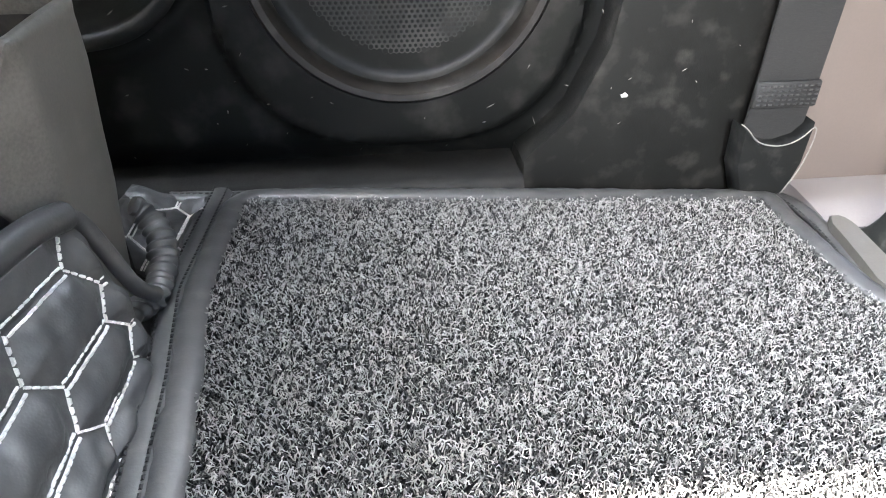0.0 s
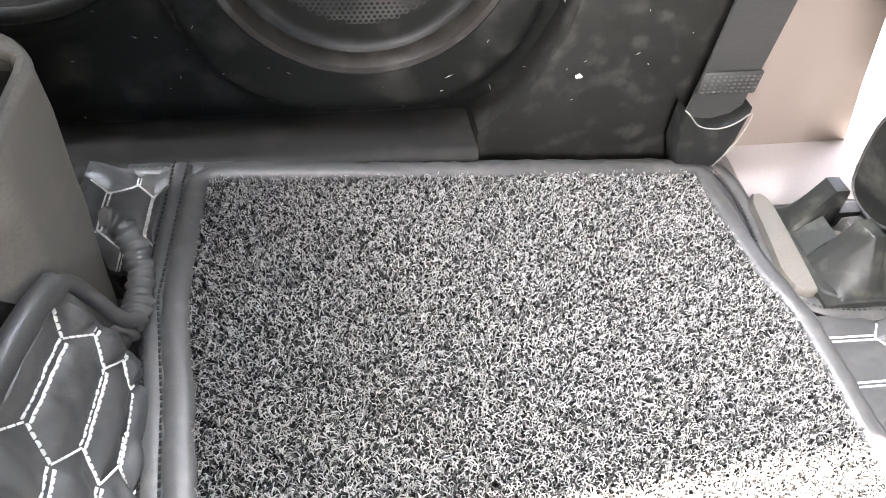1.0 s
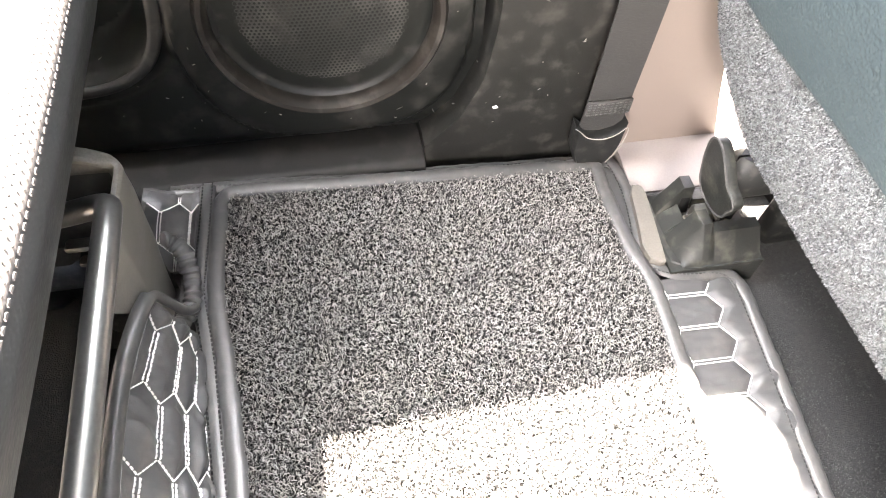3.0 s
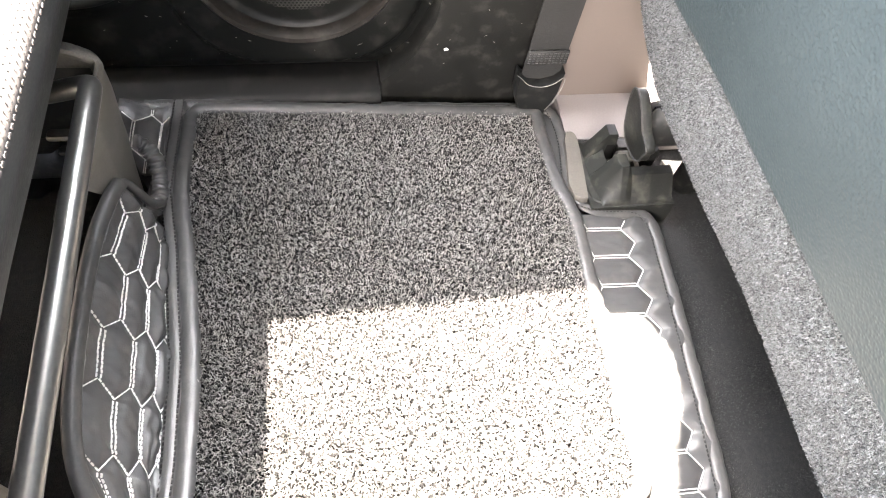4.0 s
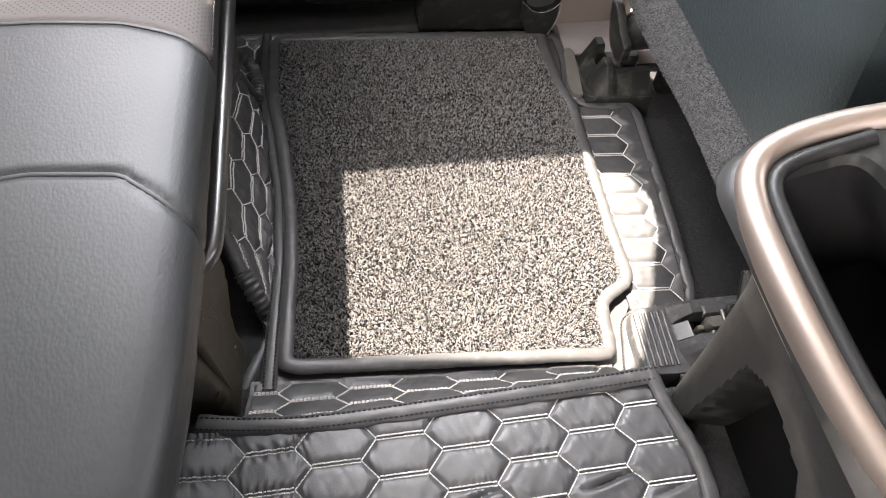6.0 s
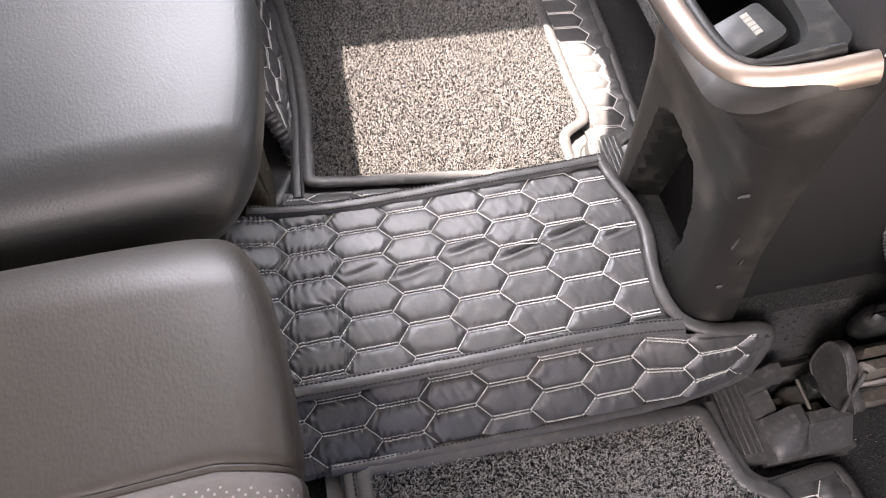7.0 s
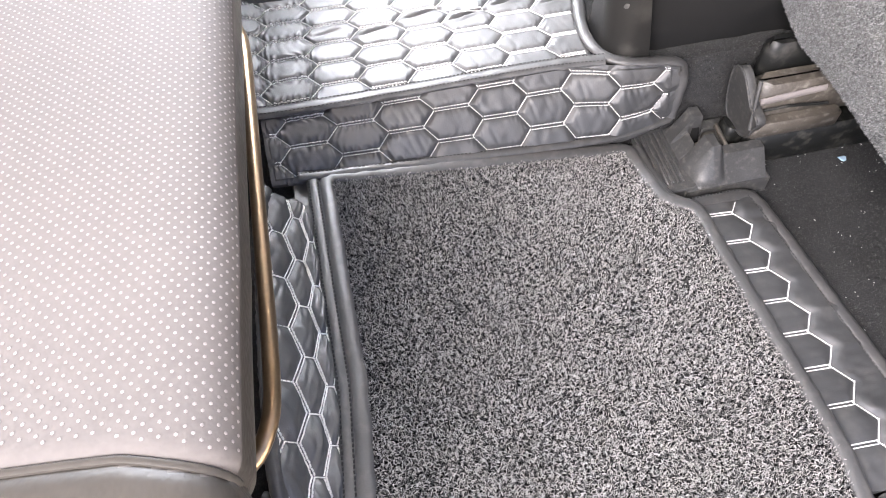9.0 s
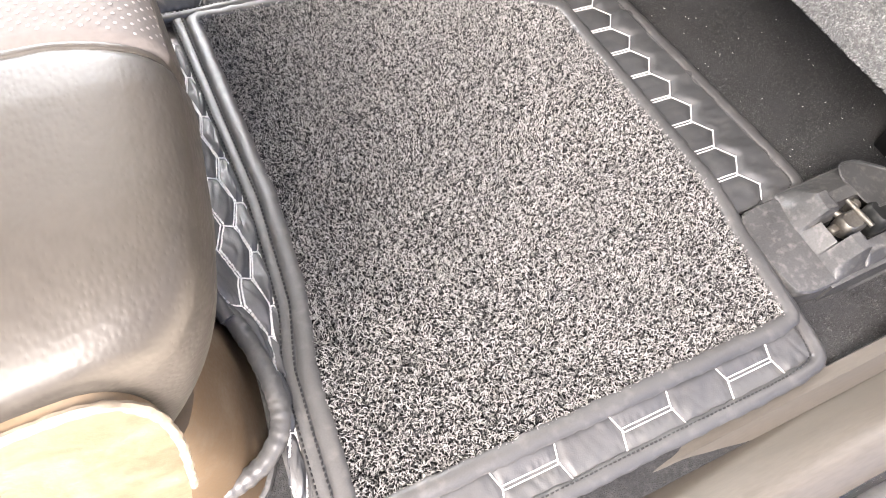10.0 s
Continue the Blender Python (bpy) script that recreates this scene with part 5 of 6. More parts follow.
def rail_cover(x0, y0, w, z, ribs, colour, label, flip=False, plate="round", tall=0.042, seat_gear=False, hood_at=0.0, plate_at=0.12):
    """A moulded cover over the rear end of a seat rail; a runs forwards from its edge, v across it."""
    thing = empty("rail_cover", (x0 + 0.05, y0 + w / 2, z), label, "seat rail cover", "seat rail covers")
    Y = (lambda v: y0 + w - v) if flip else (lambda v: y0 + v)
    low = float(floor_level(x0 + 0.06, y0 + w / 2)) - 0.004

    def quad(pts):
        return np.array([(x0 + a, Y(b), z + c) for a, b, c in pts])

    o = resample(chaikin([(x0 + a, Y(b), low) for a, b in ((0.004, -0.005), (-0.001, 0.2 * w), (0, 0.8 * w), (0.006, w + 0.004), (0.075, w + 0.004), (0.075, -0.005))], 2, True), 0.008, True)
    part("foot_plate", prism(o, (0, 0, z - low), bevel=0.002), colour, thing)
    for i in range(ribs):
        a = 0.007 + 0.0066 * i
        part("rib", tube(resample(quad([(a, 0.006, 0.0005), (a + 0.002, w - 0.004, 0.001)]), 0.01), 0.0019, 0.0021, 8), colour, thing, "worn raised rib" if i else "")

    # hood: two prongs over a slot, the near one running on as a lower block
    a, v = np.meshgrid(np.linspace(0.036, 0.142, 86), np.linspace(-0.012, w + 0.01, 92))
    up = lambda k: np.clip(k, 0, 1)
    crest = up((a - 0.046 - 0.006 * up(1 - v / (0.3 * w))) / 0.02)
    far = crest * up((0.084 - a) / 0.006) * up((w + 0.002 - v) / 0.01) * up((v - 0.7 * w) / 0.002)
    near = crest * up((v + 0.006) / (0.26 * w)) * up((0.43 * w - v) / 0.002) * (0.6 + 0.4 * up((0.086 - a) / 0.008)) * up((0.14 - a) / 0.003)
    near = np.where((a > 0.088) & (v > 0.34 * w), 0, near)
    slab = up((a - 0.046) / 0.018) * 0.5 * up((0.066 - a) / 0.002) * up((v - 0.41 * w) / 0.002) * up((0.72 * w - v) / 0.002)
    side = 0.25 * up((a - 0.085) / 0.004) * up((v - 0.75 * w) / 0.004) * up((w + 0.002 - v) / 0.008) * up((0.14 - a) / 0.003)
    h = np.maximum(np.maximum(far, near), np.maximum(slab, side))
    hole = (v > 0.42 * w) & (v < 0.72 * w) & (a > 0.066)
    zz = z + tall * h + 0.0004 * soft_noise(a, v, 0.012) - np.where(hole, 0.003, 0.0) - np.where((h < 0.002) & ~hole, 0.0015, 0)
    zz = np.where((v < -0.009) | (v > w + 0.007) | (a < 0.038), low, zz)
    p = np.stack([x0 + a + hood_at, Y(v), zz], 2)
    faces = grid(a.shape[1], a.shape[0])
    hood = part("hood", Mesh().add(p.reshape(-1, 3), [f if not flip else f[::-1] for f in faces]), colour, thing, "moulded hood with two prongs", sharp=38)
    # slot faces of the same moulding painted near-black for the shade in it
    hood.data.materials.append(DEEP)
    dark = (hole & (a > 0.068)).ravel()
    hood.data.polygons.foreach_set("material_index", np.array([dark[f[0]] and dark[f[2]] for f in faces], np.int32))
    # latch in the slot
    def bar(name, pts, side, high, material, lab=""):
        part(name, tube(resample(quad(pts) + np.array((hood_at, 0, 0)), 0.003), side, high, 10), material, thing, lab)

    def lump(name, a0, a1, v0, v1, c0, c1, material, lab="", r=0.002):
        ys = sorted((Y(v0 * w), Y(v1 * w)))
        part(name, block(x0 + a0 + hood_at, x0 + a1 + hood_at, ys[0], ys[1], z + c0, z + c1, r), material, thing, lab)

    lump("latch", 0.078, 0.104, 0.46, 0.68, -0.002, 0.02, STEEL, "worn steel latch", 0.004)
    lump("latch_tongue", 0.07, 0.08, 0.5, 0.6, -0.002, 0.011, STEEL, "brown rusted latch tongue")
    lump("latch_guide", 0.104, 0.13, 0.5, 0.78, -0.002, 0.03, DUSTY, "dark latch guide", 0.004)
    bar("pin", [(0.098, 0.36 * w, 0.021), (0.099, 0.72 * w, 0.0225)], 0.0026, 0.0026, STEEL, "bright steel pin")
    bar("spring", [(0.084, 0.36 * w, 0.012), (0.086, 0.46 * w, 0.013)], 0.0036, 0.0036, STEEL, "short steel spring")
    t = np.linspace(0, 2 * math.pi, 12, endpoint=False)
    part("bolt", loft([np.stack([x0 + hood_at + 0.112 + r * np.cos(t), Y(0.4 * w) + r * np.sin(t), np.full(12, z + q)], 1) for r, q in ((0.0055, -0.002), (0.0055, 0.012), (0.003, 0.0145))]), STEEL, thing, "worn bolt head")
    ys = sorted((Y(0.3 * w), Y(0.62 * w)))
    part("rail", block(x0 + 0.128, x0 + 0.62, ys[0], ys[1], low, z + 0.03, 0.006), DUSTY, thing, "dark brown steel seat rail")

    # hinge plate
    if plate == "round":
        o = [(0.076, 0.03), (0.08, 0.06), (0.079, 0.09), (0.074, 0.108), (0.064, 0.116), (0.052, 0.112), (0.04, 0.099), (0.03, 0.084), (0.014, 0.082), (0.009, 0.073), (0.018, 0.06), (0.022, 0.04), (0.046, 0.026)]
    else:
        o = [(0.05, 0.02), (0.056, 0.034), (0.067, 0.082), (0.068, 0.087), (0.06, 0.087), (0.035, 0.07), (0.006, 0.044), (-0.001, 0.028), (0.002, 0.02), (0.012, 0.014)]
    o = quad([(plate_at - 0.2 * c, v, c) for v, c in o])
    o = resample(chaikin(o, 2 if plate == "round" else 1, True), 0.004, True)
    hinge = part("hinge_plate", prism(o, (0.011 if plate == "round" else 0.005, 0, 0.0008), bevel=0.0012), colour, thing, "scuffed upright hinge plate")
    part("rim", tube(o, 0.0013, 0.0013, 6, closed=True, wave=0.1, pitch=0.012), SCUFFED, hinge, "rubbed plate edge")
    # seat bracket behind the plate
    ys = sorted((Y(0.034), Y(0.07)))
    part("seat_bracket", block(x0 + plate_at - 0.008, x0 + 0.3, ys[0], ys[1], z + 0.045, z + (0.1 if plate == "round" else 0.07), 0.012), GEAR if seat_gear else PLASTIC, thing, "dark seat bracket")
    if seat_gear:
        lump("bracket_plate", 0.112, 0.22, 0.2, 0.37, 0.04, 0.062, GEAR, "scuffed brown bracket plate", 0.003)
        bar("rod", [(0.1075, 0.4 * w, 0.115), (0.106, 0.3 * w, 0.09), (0.105, 0.2 * w, 0.06)], 0.0024, 0.0024, SCUFFED, "thin bent steel rod")
        bar("strip", [(0.116, 0.36 * w, 0.085), (0.19, 0.34 * w, 0.094)], 0.002, 0.005, SILL, "pale plastic strip")
        bar("cable", [(0.12, 0.34 * w, 0.073), (0.15, 0.3 * w, 0.078), (0.2, 0.3 * w, 0.072)], 0.002, 0.002, PLASTIC, "thin black cable")
        lump("seat_link", 0.14, 0.24, 0.84, 1.1, 0.07, 0.12, PLASTIC, "black seat link", 0.008)
    return thing


rail_cover(0.343, 0.297, 0.088, -0.016, 0, FAR_DUSTY, "dusty black plastic rail cover with a rounded hinge plate", hood_at=-0.04, plate_at=0.057)
rail_cover(0.289, -0.144, 0.076, 0.003, 6, SCUFFED, "ribbed grey plastic rail cover beside the tunnel mat", plate="tall", tall=0.022)
rail_cover(0.3, -0.523, 0.092, 0.003, 6, SCUFFED, "ribbed grey plastic rail cover with worn steel latch", seat_gear=True)
rail_cover(0.352, -0.985, 0.094, 0.006, 0, SCUFFED, "grey plastic rail cover with steel latch by the door", flip=True, plate="tall", tall=0.03)

# ---- far door, pillar, sill ----
door = empty("door_1", (-0.25, 0.52, 0.3), "closed rear door with a black panel and round loudspeaker", "door", kind="structure")
pz, px = np.linspace(-0.03, 0.72, 160), np.linspace(-0.72, 0.175, 190)
X, Z = np.meshgrid(px, pz)
Z = -0.03 + (Z + 0.03) / 0.75 * (0.735 - 0.24 * X)
cx, cz = 0.0245, 0.1695
boss = (np.abs((X - cx) / 0.142) ** 2.6 + np.abs((Z - cz) / 0.155) ** 2.6) ** (1 / 2.6)
step = np.clip((1.0 - boss) / 0.05, 0, 1)
step = step * step * (3 - 2 * step)
Yp = 0.502 - 0.010 * step
well = np.hypot(X - cx, Z - cz)
Yp = Yp + 0.012 * np.clip((0.107 - well) / 0.01, 0, 1)
pocket = (np.abs((X + 0.225) / 0.115) ** 2.3 + np.abs((Z - 0.235) / 0.125) ** 2.3) ** (1 / 2.3)
Yp = Yp + 0.05 * np.clip((1.0 - pocket) / 0.15, 0, 1)
flare = np.exp(-((pocket - 1.12) / 0.07) ** 2)
Yp = Yp - 0.008 * flare - 0.0 * Z
Yp = Yp + 0.03 * np.clip((0.03 - Z) / 0.05, 0, 1) ** 1.5
pan = np.stack([X, Yp, Z], 2)
k = pan.shape[0] * pan.shape[1]
m = Mesh().add(np.concatenate([pan.reshape(-1, 3), pan.reshape(-1, 3) * np.array((1, 0, 1)) + np.array((0, 0.58, 0))]), grid(pan.shape[1], pan.shape[0]) + [tuple(reversed(f)) for f in grid(pan.shape[1], pan.shape[0], k)])
nu, nv = pan.shape[1], pan.shape[0]
rimi = list(range(nu)) + [i * nu + nu - 1 for i in range(1, nv)] + [(nv - 1) * nu + j for j in range(nu - 2, -1, -1)] + [i * nu for i in range(nv - 2, 0, -1)]
m.f += [(rimi[i - 1], rimi[i - 1] + k, rimi[i] + k, rimi[i]) for i in range(len(rimi))]
panel = part("door_panel", m, DOOR_PLASTIC, door, "black plastic door panel with a pocket")
t = np.linspace(0, 2 * math.pi, 120, endpoint=False)
section = [(0.1135, 0.497), (0.1125, 0.489), (0.1095, 0.4855), (0.105, 0.4865), (0.1015, 0.492), (0.1, 0.501), (0.1005, 0.508), (0.113, 0.508)]
speaker = part("speaker_ring", loft([np.stack([cx + r * np.cos(t), np.full(120, y), cz + r * np.sin(t)], 1) for r, y in section + section[:1]], caps=False), RING, door, "raised worn grey plastic speaker ring")
# perforated metal grille: a plate of small round holes
m = Mesh()
pitch, hole = 0.0042, 0.00135
six = np.linspace(0, 2 * math.pi, 6, endpoint=False) + math.pi / 6
out = pitch / math.sqrt(3)
vs, fs = [], []
for j in range(-25, 26):
    for i in range(-26, 27):
        x, z = (i + 0.5 * (j % 2)) * pitch, j * pitch * math.sqrt(3) / 2
        if math.hypot(x, z) < 0.088:
            b = 12 * len(vs)
            dome = 0.5055 - 0.006 * (1 - (math.hypot(x, z) / 0.09) ** 2)
            vs.append([(cx + x + out * math.cos(q), dome, cz + z + out * math.sin(q)) for q in six] + [(cx + x + hole * math.cos(q), dome + 0.0002, cz + z + hole * math.sin(q)) for q in six])
            fs += [(b + n, b + (n + 1) % 6, b + 6 + (n + 1) % 6, b + 6 + n) for n in range(6)]
m.add(np.array(vs).reshape(-1, 3), fs)
part("grille", m, GRILLE, speaker, "perforated black metal grille")
part("cone", loft([np.stack([cx + r * np.cos(t), np.full(120, y), cz + r * np.sin(t)], 1) for r, y in ((0.101, 0.5075), (0.094, 0.5105), (0.05, 0.5125), (0.02, 0.513))]), DEEP, speaker)
rim_l = np.array([(-0.33, 0.496, 0.155), (-0.28, 0.493, 0.118), (-0.225, 0.492, 0.108), (-0.177, 0.492, 0.112), (-0.146, 0.492, 0.129), (-0.128, 0.493, 0.152), (-0.118, 0.494, 0.185), (-0.112, 0.496, 0.24)])
part("pocket_rim", tube(resample(chaikin(rim_l, 3), 0.006), 0.006, 0.004, 10, up=(0, 1, 0)), PLASTIC, door, "smooth black pocket rim")
o = np.array([(-0.72, 0.5, 0.732 + 0.1728), (0.25, 0.5, 0.732 - 0.06), (0.25, 0.5, 0.6), (-0.72, 0.5, 0.7)])
part("belt_line", prism(o, (0, 0.1, 0), bevel=0.003), DOOR_PLASTIC, door)
part("outer_skin", block(-0.72, 0.3, 0.585, 0.6, -0.1, 0.7, 0.004), PAINT, door, "white painted outer skin")

strip = np.array([(0.333, 0.402), (0.349, 0.402), (0.345, 0.355), (0.34, 0.308), (0.338, 0.296), (0.318, 0.308), (0.327, 0.358)])
strip = part("floor_strip", prism(resample(chaikin(np.c_[strip, np.full(7, -0.03)], 1, True), 0.006, True), (0, 0, 0.018), bevel=0.0015), PALE_STRIP)
tagged(strip, "dusty pale beige floor strip beside the rail cover", "floor trim", kind="structure")
trim = part("sill_trim", loft([np.array([(x, 0.448, -0.04), (x, 0.449, -0.005), (x, 0.4515, 0.001), (x, 0.456, 0.004), (x, 0.462, 0.005), (x, 0.469, 0.004), (x, 0.48, 0.003), (x, 0.495, 0.003), (x, 0.58, 0.003), (x, 0.58, -0.05)]) for x in np.linspace(-0.72, 0.1115, 30)]), SILL_BLACK)
tagged(trim, "black plastic door sill trim along the floor", "sill trim", kind="structure")
o = np.array([(0.1135, -0.03), (0.332, -0.03), (0.334, 0.3), (0.335, 0.668), (0.19, 0.668), (0.186, 0.3), (0.18, 0.16), (0.172, 0.1), (0.15, 0.05), (0.1135, 0.012)])
pil = part("pillar_trim", prism(np.c_[o[:, 0], np.full(len(o), 0.468), o[:, 1]], (0, 0.1, 0), bevel=0.003), PILLAR_PLASTIC)
tagged(pil, "dusty black lower pillar trim with scuffs", "pillar trim", kind="structure")
o = np.array([(0.334, -0.022), (0.466, -0.022), (0.446, 0.04), (0.424, 0.12), (0.402, 0.2), (0.394, 0.3), (0.39, 0.668), (0.337, 0.668), (0.336, 0.3)])
pil2 = part("pillar_cover", prism(np.c_[o[:, 0], np.full(len(o), 0.466), o[:, 1]], (0, 0.1, 0), bevel=0.004), LIT_BEIGE)
tagged(pil2, "smooth pillar cover with outside light put into its warm grey", "pillar trim", kind="structure")
sl = part("sill_plate", loft([np.array([(x, 0.395, -0.05), (x, 0.398, -0.024), (x, 0.41, -0.019), (x, 0.45, -0.016), (x, 0.56, -0.02), (x, 0.56, -0.05)]) for x in np.linspace(0.338, 1.2, 30)]), SILL)
tagged(sl, "pale plastic door sill plate", "sill trim", kind="structure")

belt = empty("seat_belt", (0.302, 0.45, 0.0), "black woven seat belt strap fixed at the foot of the pillar", "seat belt")
zz = np.linspace(0.03, 1.0, 80)
xx = np.linspace(-0.0235, 0.0235, 9)
strap = np.stack([0.302 + 0.012 * (zz[:, None] - 0.05) + xx[None, :] + 0 * zz[:, None], 0.449 - 0.003 * np.sin(zz[:, None] * 9) + 0.02 * np.clip(0.08 - zz[:, None], 0, 0.05) + 0 * xx[None, :], zz[:, None] + 0 * xx[None, :]], 2)
m = Mesh()
fr_p, bk_p = strap.reshape(-1, 3), strap.reshape(-1, 3) + np.array((0, 0.0022, 0))
k = len(fr_p)
edge_i = [i * 9 for i in range(80)], [i * 9 + 8 for i in range(80)]
fc = grid(9, 80) + [tuple(reversed(f)) for f in grid(9, 80, k)]
for col in edge_i:
    fc += [(col[i], col[i + 1], col[i + 1] + k, col[i] + k) for i in range(79)]
part("webbing", m.add(np.concatenate([fr_p, bk_p]), fc), WEBBING, belt)
part("sewn_end", block(0.2775, 0.3275, 0.4435, 0.4475, 0.058, 0.078, 0.0015), WEBBING, belt, "thick sewn fold of webbing")
m = Mesh()
for i in range(5):
    run_stitch(np.array([(0.281, 0.4432, 0.061 + 0.0035 * i), (0.324, 0.4432, 0.061 + 0.0035 * i)]), up=(0, -1, 0), mesh=m)
part("stitching", m, SCUFFED, belt, "grey bar-tack stitching")
o = np.array([(0.272, 0.046), (0.285, 0.033), (0.303, 0.03), (0.318, 0.035), (0.3285, 0.047), (0.327, 0.015), (0.32, -0.012), (0.3, -0.02), (0.282, -0.014), (0.273, 0.012)])
part("anchor_sleeve", prism(np.c_[o[:, 0], np.full(len(o), 0.437), o[:, 1]], (0, 0.022, 0), bevel=0.003), PLASTIC, belt, "black plastic anchor sleeve")
o = np.array([(0.268, 0.436, 0.05), (0.274, 0.435, 0.046), (0.284, 0.4345, 0.034), (0.303, 0.434, 0.0305), (0.318, 0.4345, 0.036), (0.328, 0.435, 0.049), (0.329, 0.4355, 0.03), (0.325, 0.436, 0.008), (0.316, 0.437, -0.012)])
part("sleeve_rim", tube(resample(chaikin(o, 2), 0.003), 0.0005, 0.0005, 6), GREY_FLECK, belt, "thin pale rim")

# ---- near sill and the rest of the body ----
rows = []
for x in np.linspace(-0.7, 1.2, 60):
    w = 0.002 * math.sin(x * 9)
    rows.append(np.array([(x, -1.046, -0.06), (x, -1.05, 0.0 + w), (x, -1.062, 0.004 + w), (x, -1.075, -0.006), (x, -1.09, 0.012), (x, -1.105, 0.026), (x, -1.125, 0.03), (x, -1.14, 0.022), (x, -1.145, -0.06)]))
sb = part("sill_plate", loft(rows), SILL_DUSTY)
tagged(sb, "scuffed dusty plastic sill plate in the open doorway", "sill trim", kind="structure")
seal = part("door_seal", tube(np.array([(x, -1.156, 0.022) for x in np.linspace(-0.7, 1.2, 40)]), 0.011, 0.013, 12), TAPE)
tagged(seal, "black rubber door seal along the sill", "door seal", kind="structure")
bs = part("body_side", loft([np.array([(x, -1.168, 0.012), (x, -1.19, 0.005), (x, -1.23, -0.04), (x, -1.25, -0.2), (x, -1.2, -0.3), (x, -1.15, -0.3), (x, -1.15, 0.0)]) for x in np.linspace(-1.0, 1.4, 20)]), PAINT)
tagged(bs, "white painted body side below the open door", "car body", kind="structure")
roof = part("ceiling", block(-1.0, 1.0, -1.12, 0.41, 1.17, 1.22, 0.02), HEADLINER)
tagged(roof, "grey cloth headliner", "ceiling", kind="structure")
rear = part("wall_rear", block(-1.05, -0.98, -1.12, 0.55, -0.1, 1.2, 0.01), HEADLINER)
tagged(rear, "grey lined rear end of the cabin", "wall", kind="structure")
dash = part("dashboard", block(1.15, 1.5, -1.1, 0.5, -0.1, 0.62, 0.05), PLASTIC)
tagged(dash, "black plastic dashboard in front of the seats", "dashboard", kind="structure")
o = np.array([(0.165, 0.655), (0.186, 0.676), (0.207, 0.7), (0.221, 0.738), (0.222, 0.785), (0.212, 0.84), (0.19, 0.9), (0.159, 0.963), (0.132, 1.028), (0.06, 1.17), (0.2, 1.17), (0.38, 0.655)])
o = np.c_[o[:, 0], 0.5 - 0.2 * (o[:, 1] - 0.67), o[:, 1]]
bp = part("pillar_upper", prism(o, (0, 0.02, 0.004), bevel=0.0005), HEADLINER)
tagged(bp, "grey upper door pillar between the windows", "pillar trim", kind="structure")
o = np.array([(-0.72, 0.5, 0.722), (-0.6, 0.5, 0.722), (-0.6, 0.4, 1.17), (-0.98, 0.4, 1.17)])
cp = part("pillar_rear", prism(o, (0, 0.06, 0.01), bevel=0.002), HEADLINER)
tagged(cp, "grey rear pillar behind the door window", "pillar trim", kind="structure")
fd = part("wall_front_near", block(0.55, 1.2, -1.15, -1.08, 0.02, 0.7, 0.02), DOOR_PLASTIC)
tagged(fd, "closed black front door panel", "wall", kind="structure")
fd = part("wall_front_far", block(0.62, 1.2, 0.5, 0.56, -0.02, 0.7, 0.02), DOOR_PLASTIC)
tagged(fd, "black front door panel standing ajar", "wall", kind="structure")

# ---- small things ----


def scrap(name, x, y, z, size, material, label, category, way=(0, 0, 1), seed=0):
    rng = np.random.default_rng(seed)
    a = np.linspace(0, 2 * math.pi, 9, endpoint=False)
    r = size * rng.uniform(0.5, 1.0, 9)
    w = Vector(way)
    q = np.array(w.to_track_quat("Z", "Y").to_matrix())
    o = np.stack([r * np.cos(a), 0.7 * r * np.sin(a), 0 * a], 1) @ q.T + np.array((x, y, z))
    ob = part(name, prism(o, np.array(way, float) * 0.0012, bevel=0.0003), material)
    return tagged(ob, label, category)


scrap("paper_scrap", 0.578, -0.493, float(floor_level(0.578, -0.493)) + 0.0015, 0.008, BLUE, "small pale blue paper scrap on the floor carpet", "litter", seed=3)
scrap("lint_fleck", 0.186, 0.4655, 0.065, 0.0035, FLECK, "small white fleck stuck on the pillar trim", "litter", way=(0, -1, 0), seed=4)

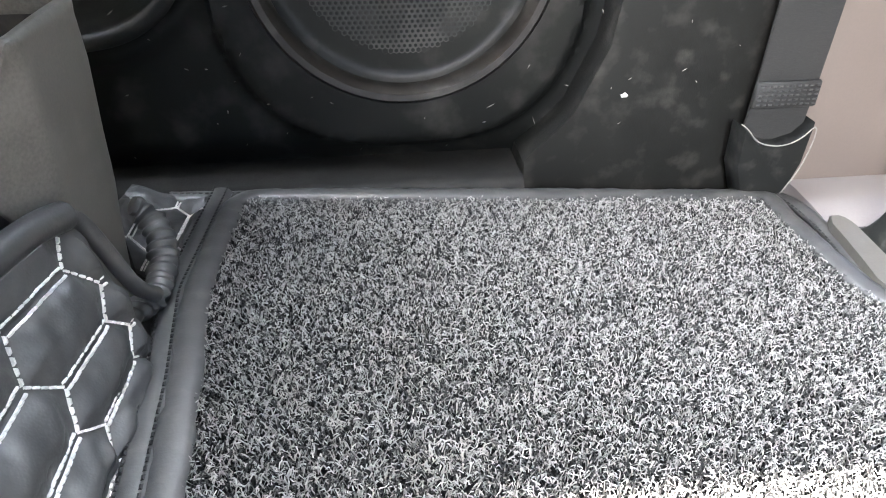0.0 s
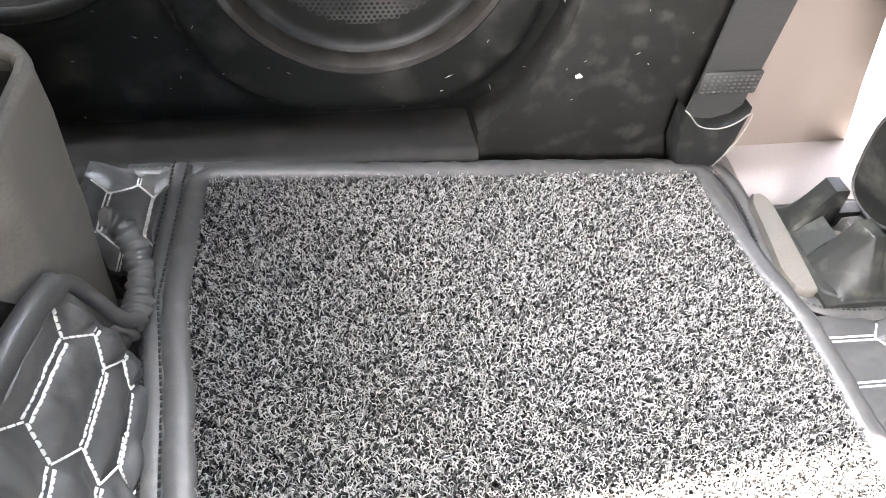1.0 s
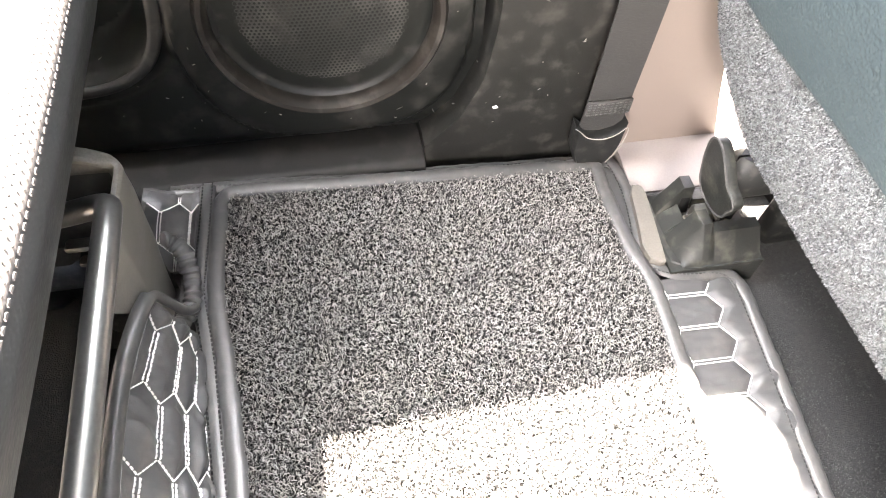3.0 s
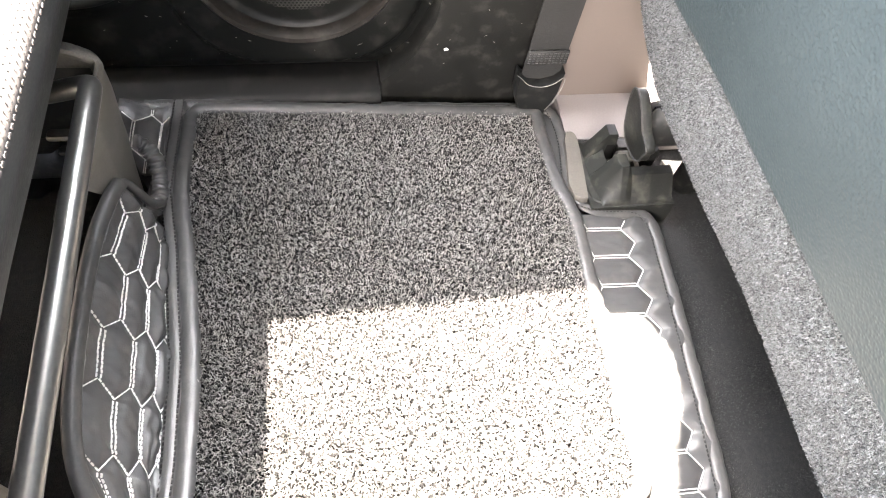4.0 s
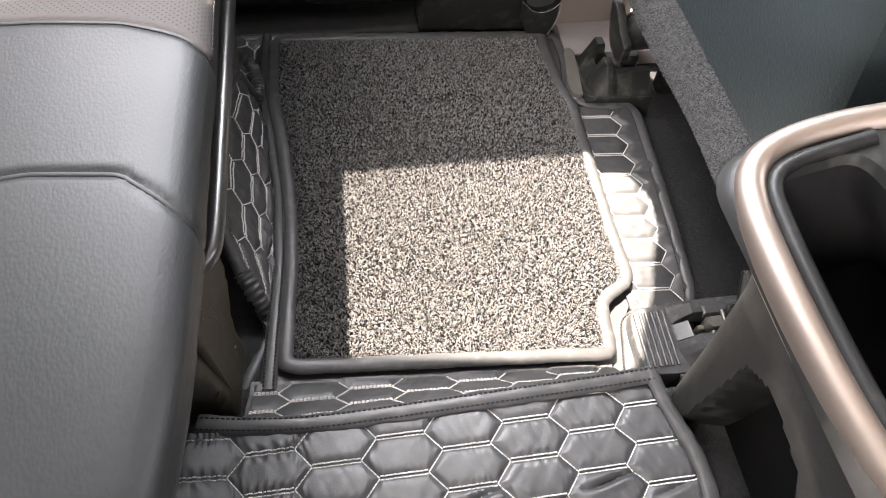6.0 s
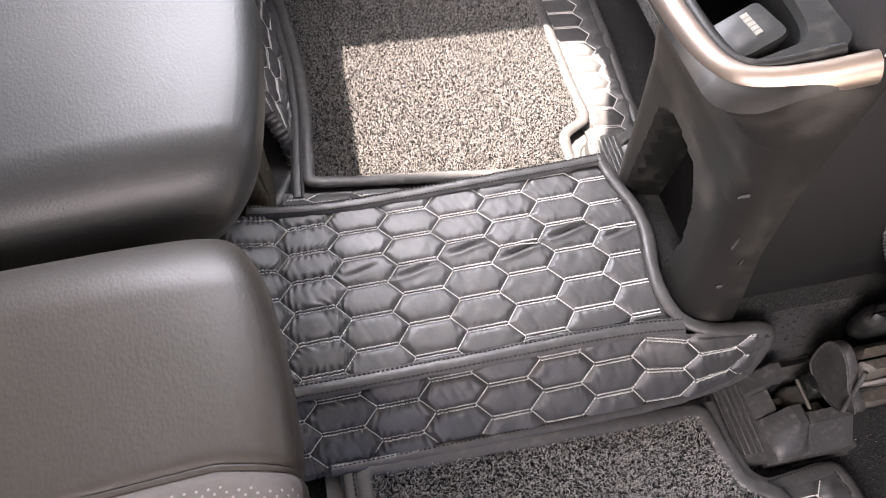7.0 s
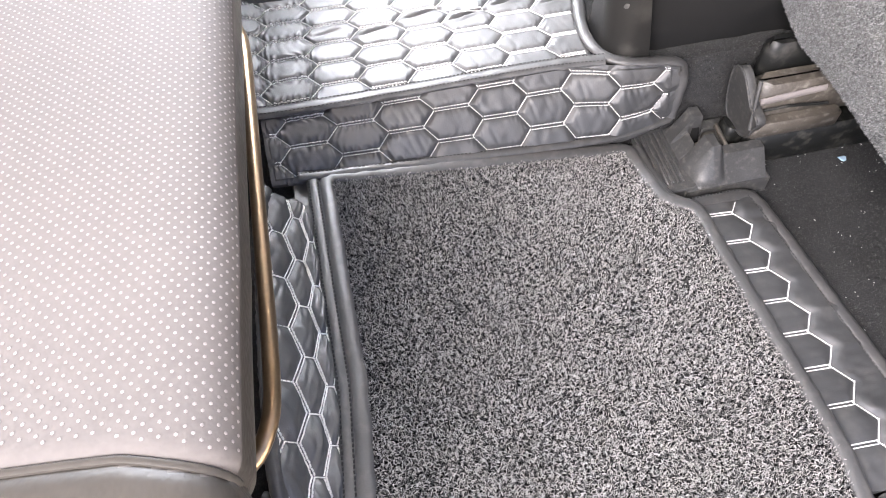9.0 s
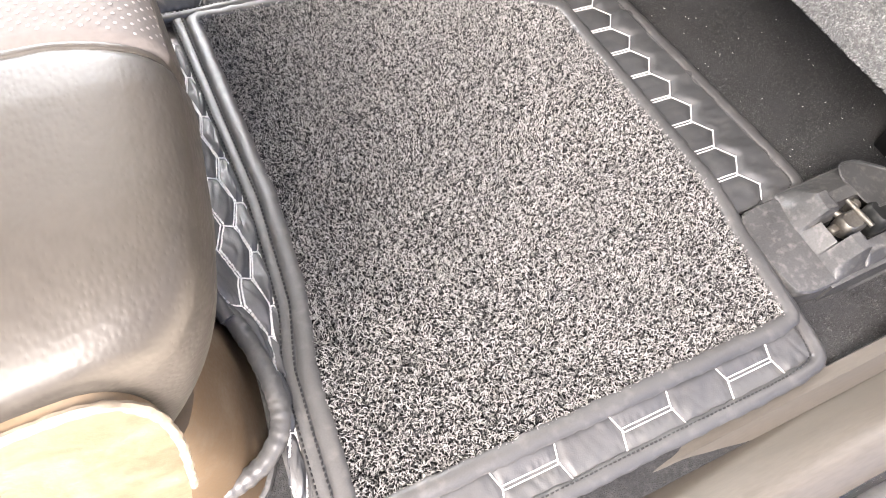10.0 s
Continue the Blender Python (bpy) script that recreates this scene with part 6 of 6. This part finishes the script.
rng = np.random.default_rng(21)
m = Mesh()
for k in range(24):
    x = rng.uniform(0.14, 0.27)
    y, z = 0.4672, rng.uniform(0.02, 0.3)
    way, ln, wd = rng.uniform(0, math.pi), rng.uniform(0.0006, 0.0024), rng.uniform(0.0003, 0.0006)
    d, s = np.array((math.cos(way), 0, math.sin(way))), np.array((-math.sin(way), 0, math.cos(way)))
    c = np.array((x, y, z))
    m.add([c - d * ln, c - s * wd, c + d * ln, c + s * wd, c + np.array((0, -0.0005, 0))], [(0, 1, 4), (1, 2, 4), (2, 3, 4), (3, 0, 4)])
for k in range(46):
    x, z = rng.uniform(-0.2, 0.13), rng.uniform(0.012, 0.2)
    i, j = int(np.argmin(np.abs(px - x))), int(np.argmin(np.abs(pan[:, 100, 2] - z)))
    c = pan[j, i] - np.array((0, 0.0003, 0))
    if math.hypot(c[0] - cx, c[2] - cz) < 0.12 or c[1] < 0.45:
        continue
    way, ln, wd = rng.uniform(0, math.pi), rng.uniform(0.0005, 0.0022) * (2.2 if k % 9 == 0 else 1), rng.uniform(0.0003, 0.0006)
    d, s = np.array((math.cos(way), 0, math.sin(way))), np.array((-math.sin(way), 0, math.cos(way)))
    m.add([c - d * ln, c - s * wd, c + d * ln, c + s * wd, c + np.array((0, -0.0008, 0))], [(0, 1, 4), (1, 2, 4), (2, 3, 4), (3, 0, 4)])
flecks = part("dust_flecks", m, GREY_FLECK)
tagged(flecks, "pale dust flecks on the lower pillar trim", "dust", kind="stuff")

m = Mesh()
for k in range(70):
    x, y = rng.uniform(0.46, 0.66), rng.uniform(-0.9, -0.46)
    way, ln, wd = rng.uniform(0, math.pi), rng.uniform(0.0005, 0.002), rng.uniform(0.0003, 0.0006)
    d, s = np.array((math.cos(way), math.sin(way), 0)), np.array((-math.sin(way), math.cos(way), 0))
    c = np.array((x, y, float(floor_level(x, y)) + 0.0012))
    m.add([c - d * ln, c - s * wd, c + d * ln, c + s * wd, c + np.array((0, 0, 0.0006))], [(0, 1, 4), (1, 2, 4), (2, 3, 4), (3, 0, 4)])
lint = part("lint", m, FLECK)
tagged(lint, "pale lint crumbs on the dark floor carpet", "dust", kind="stuff")
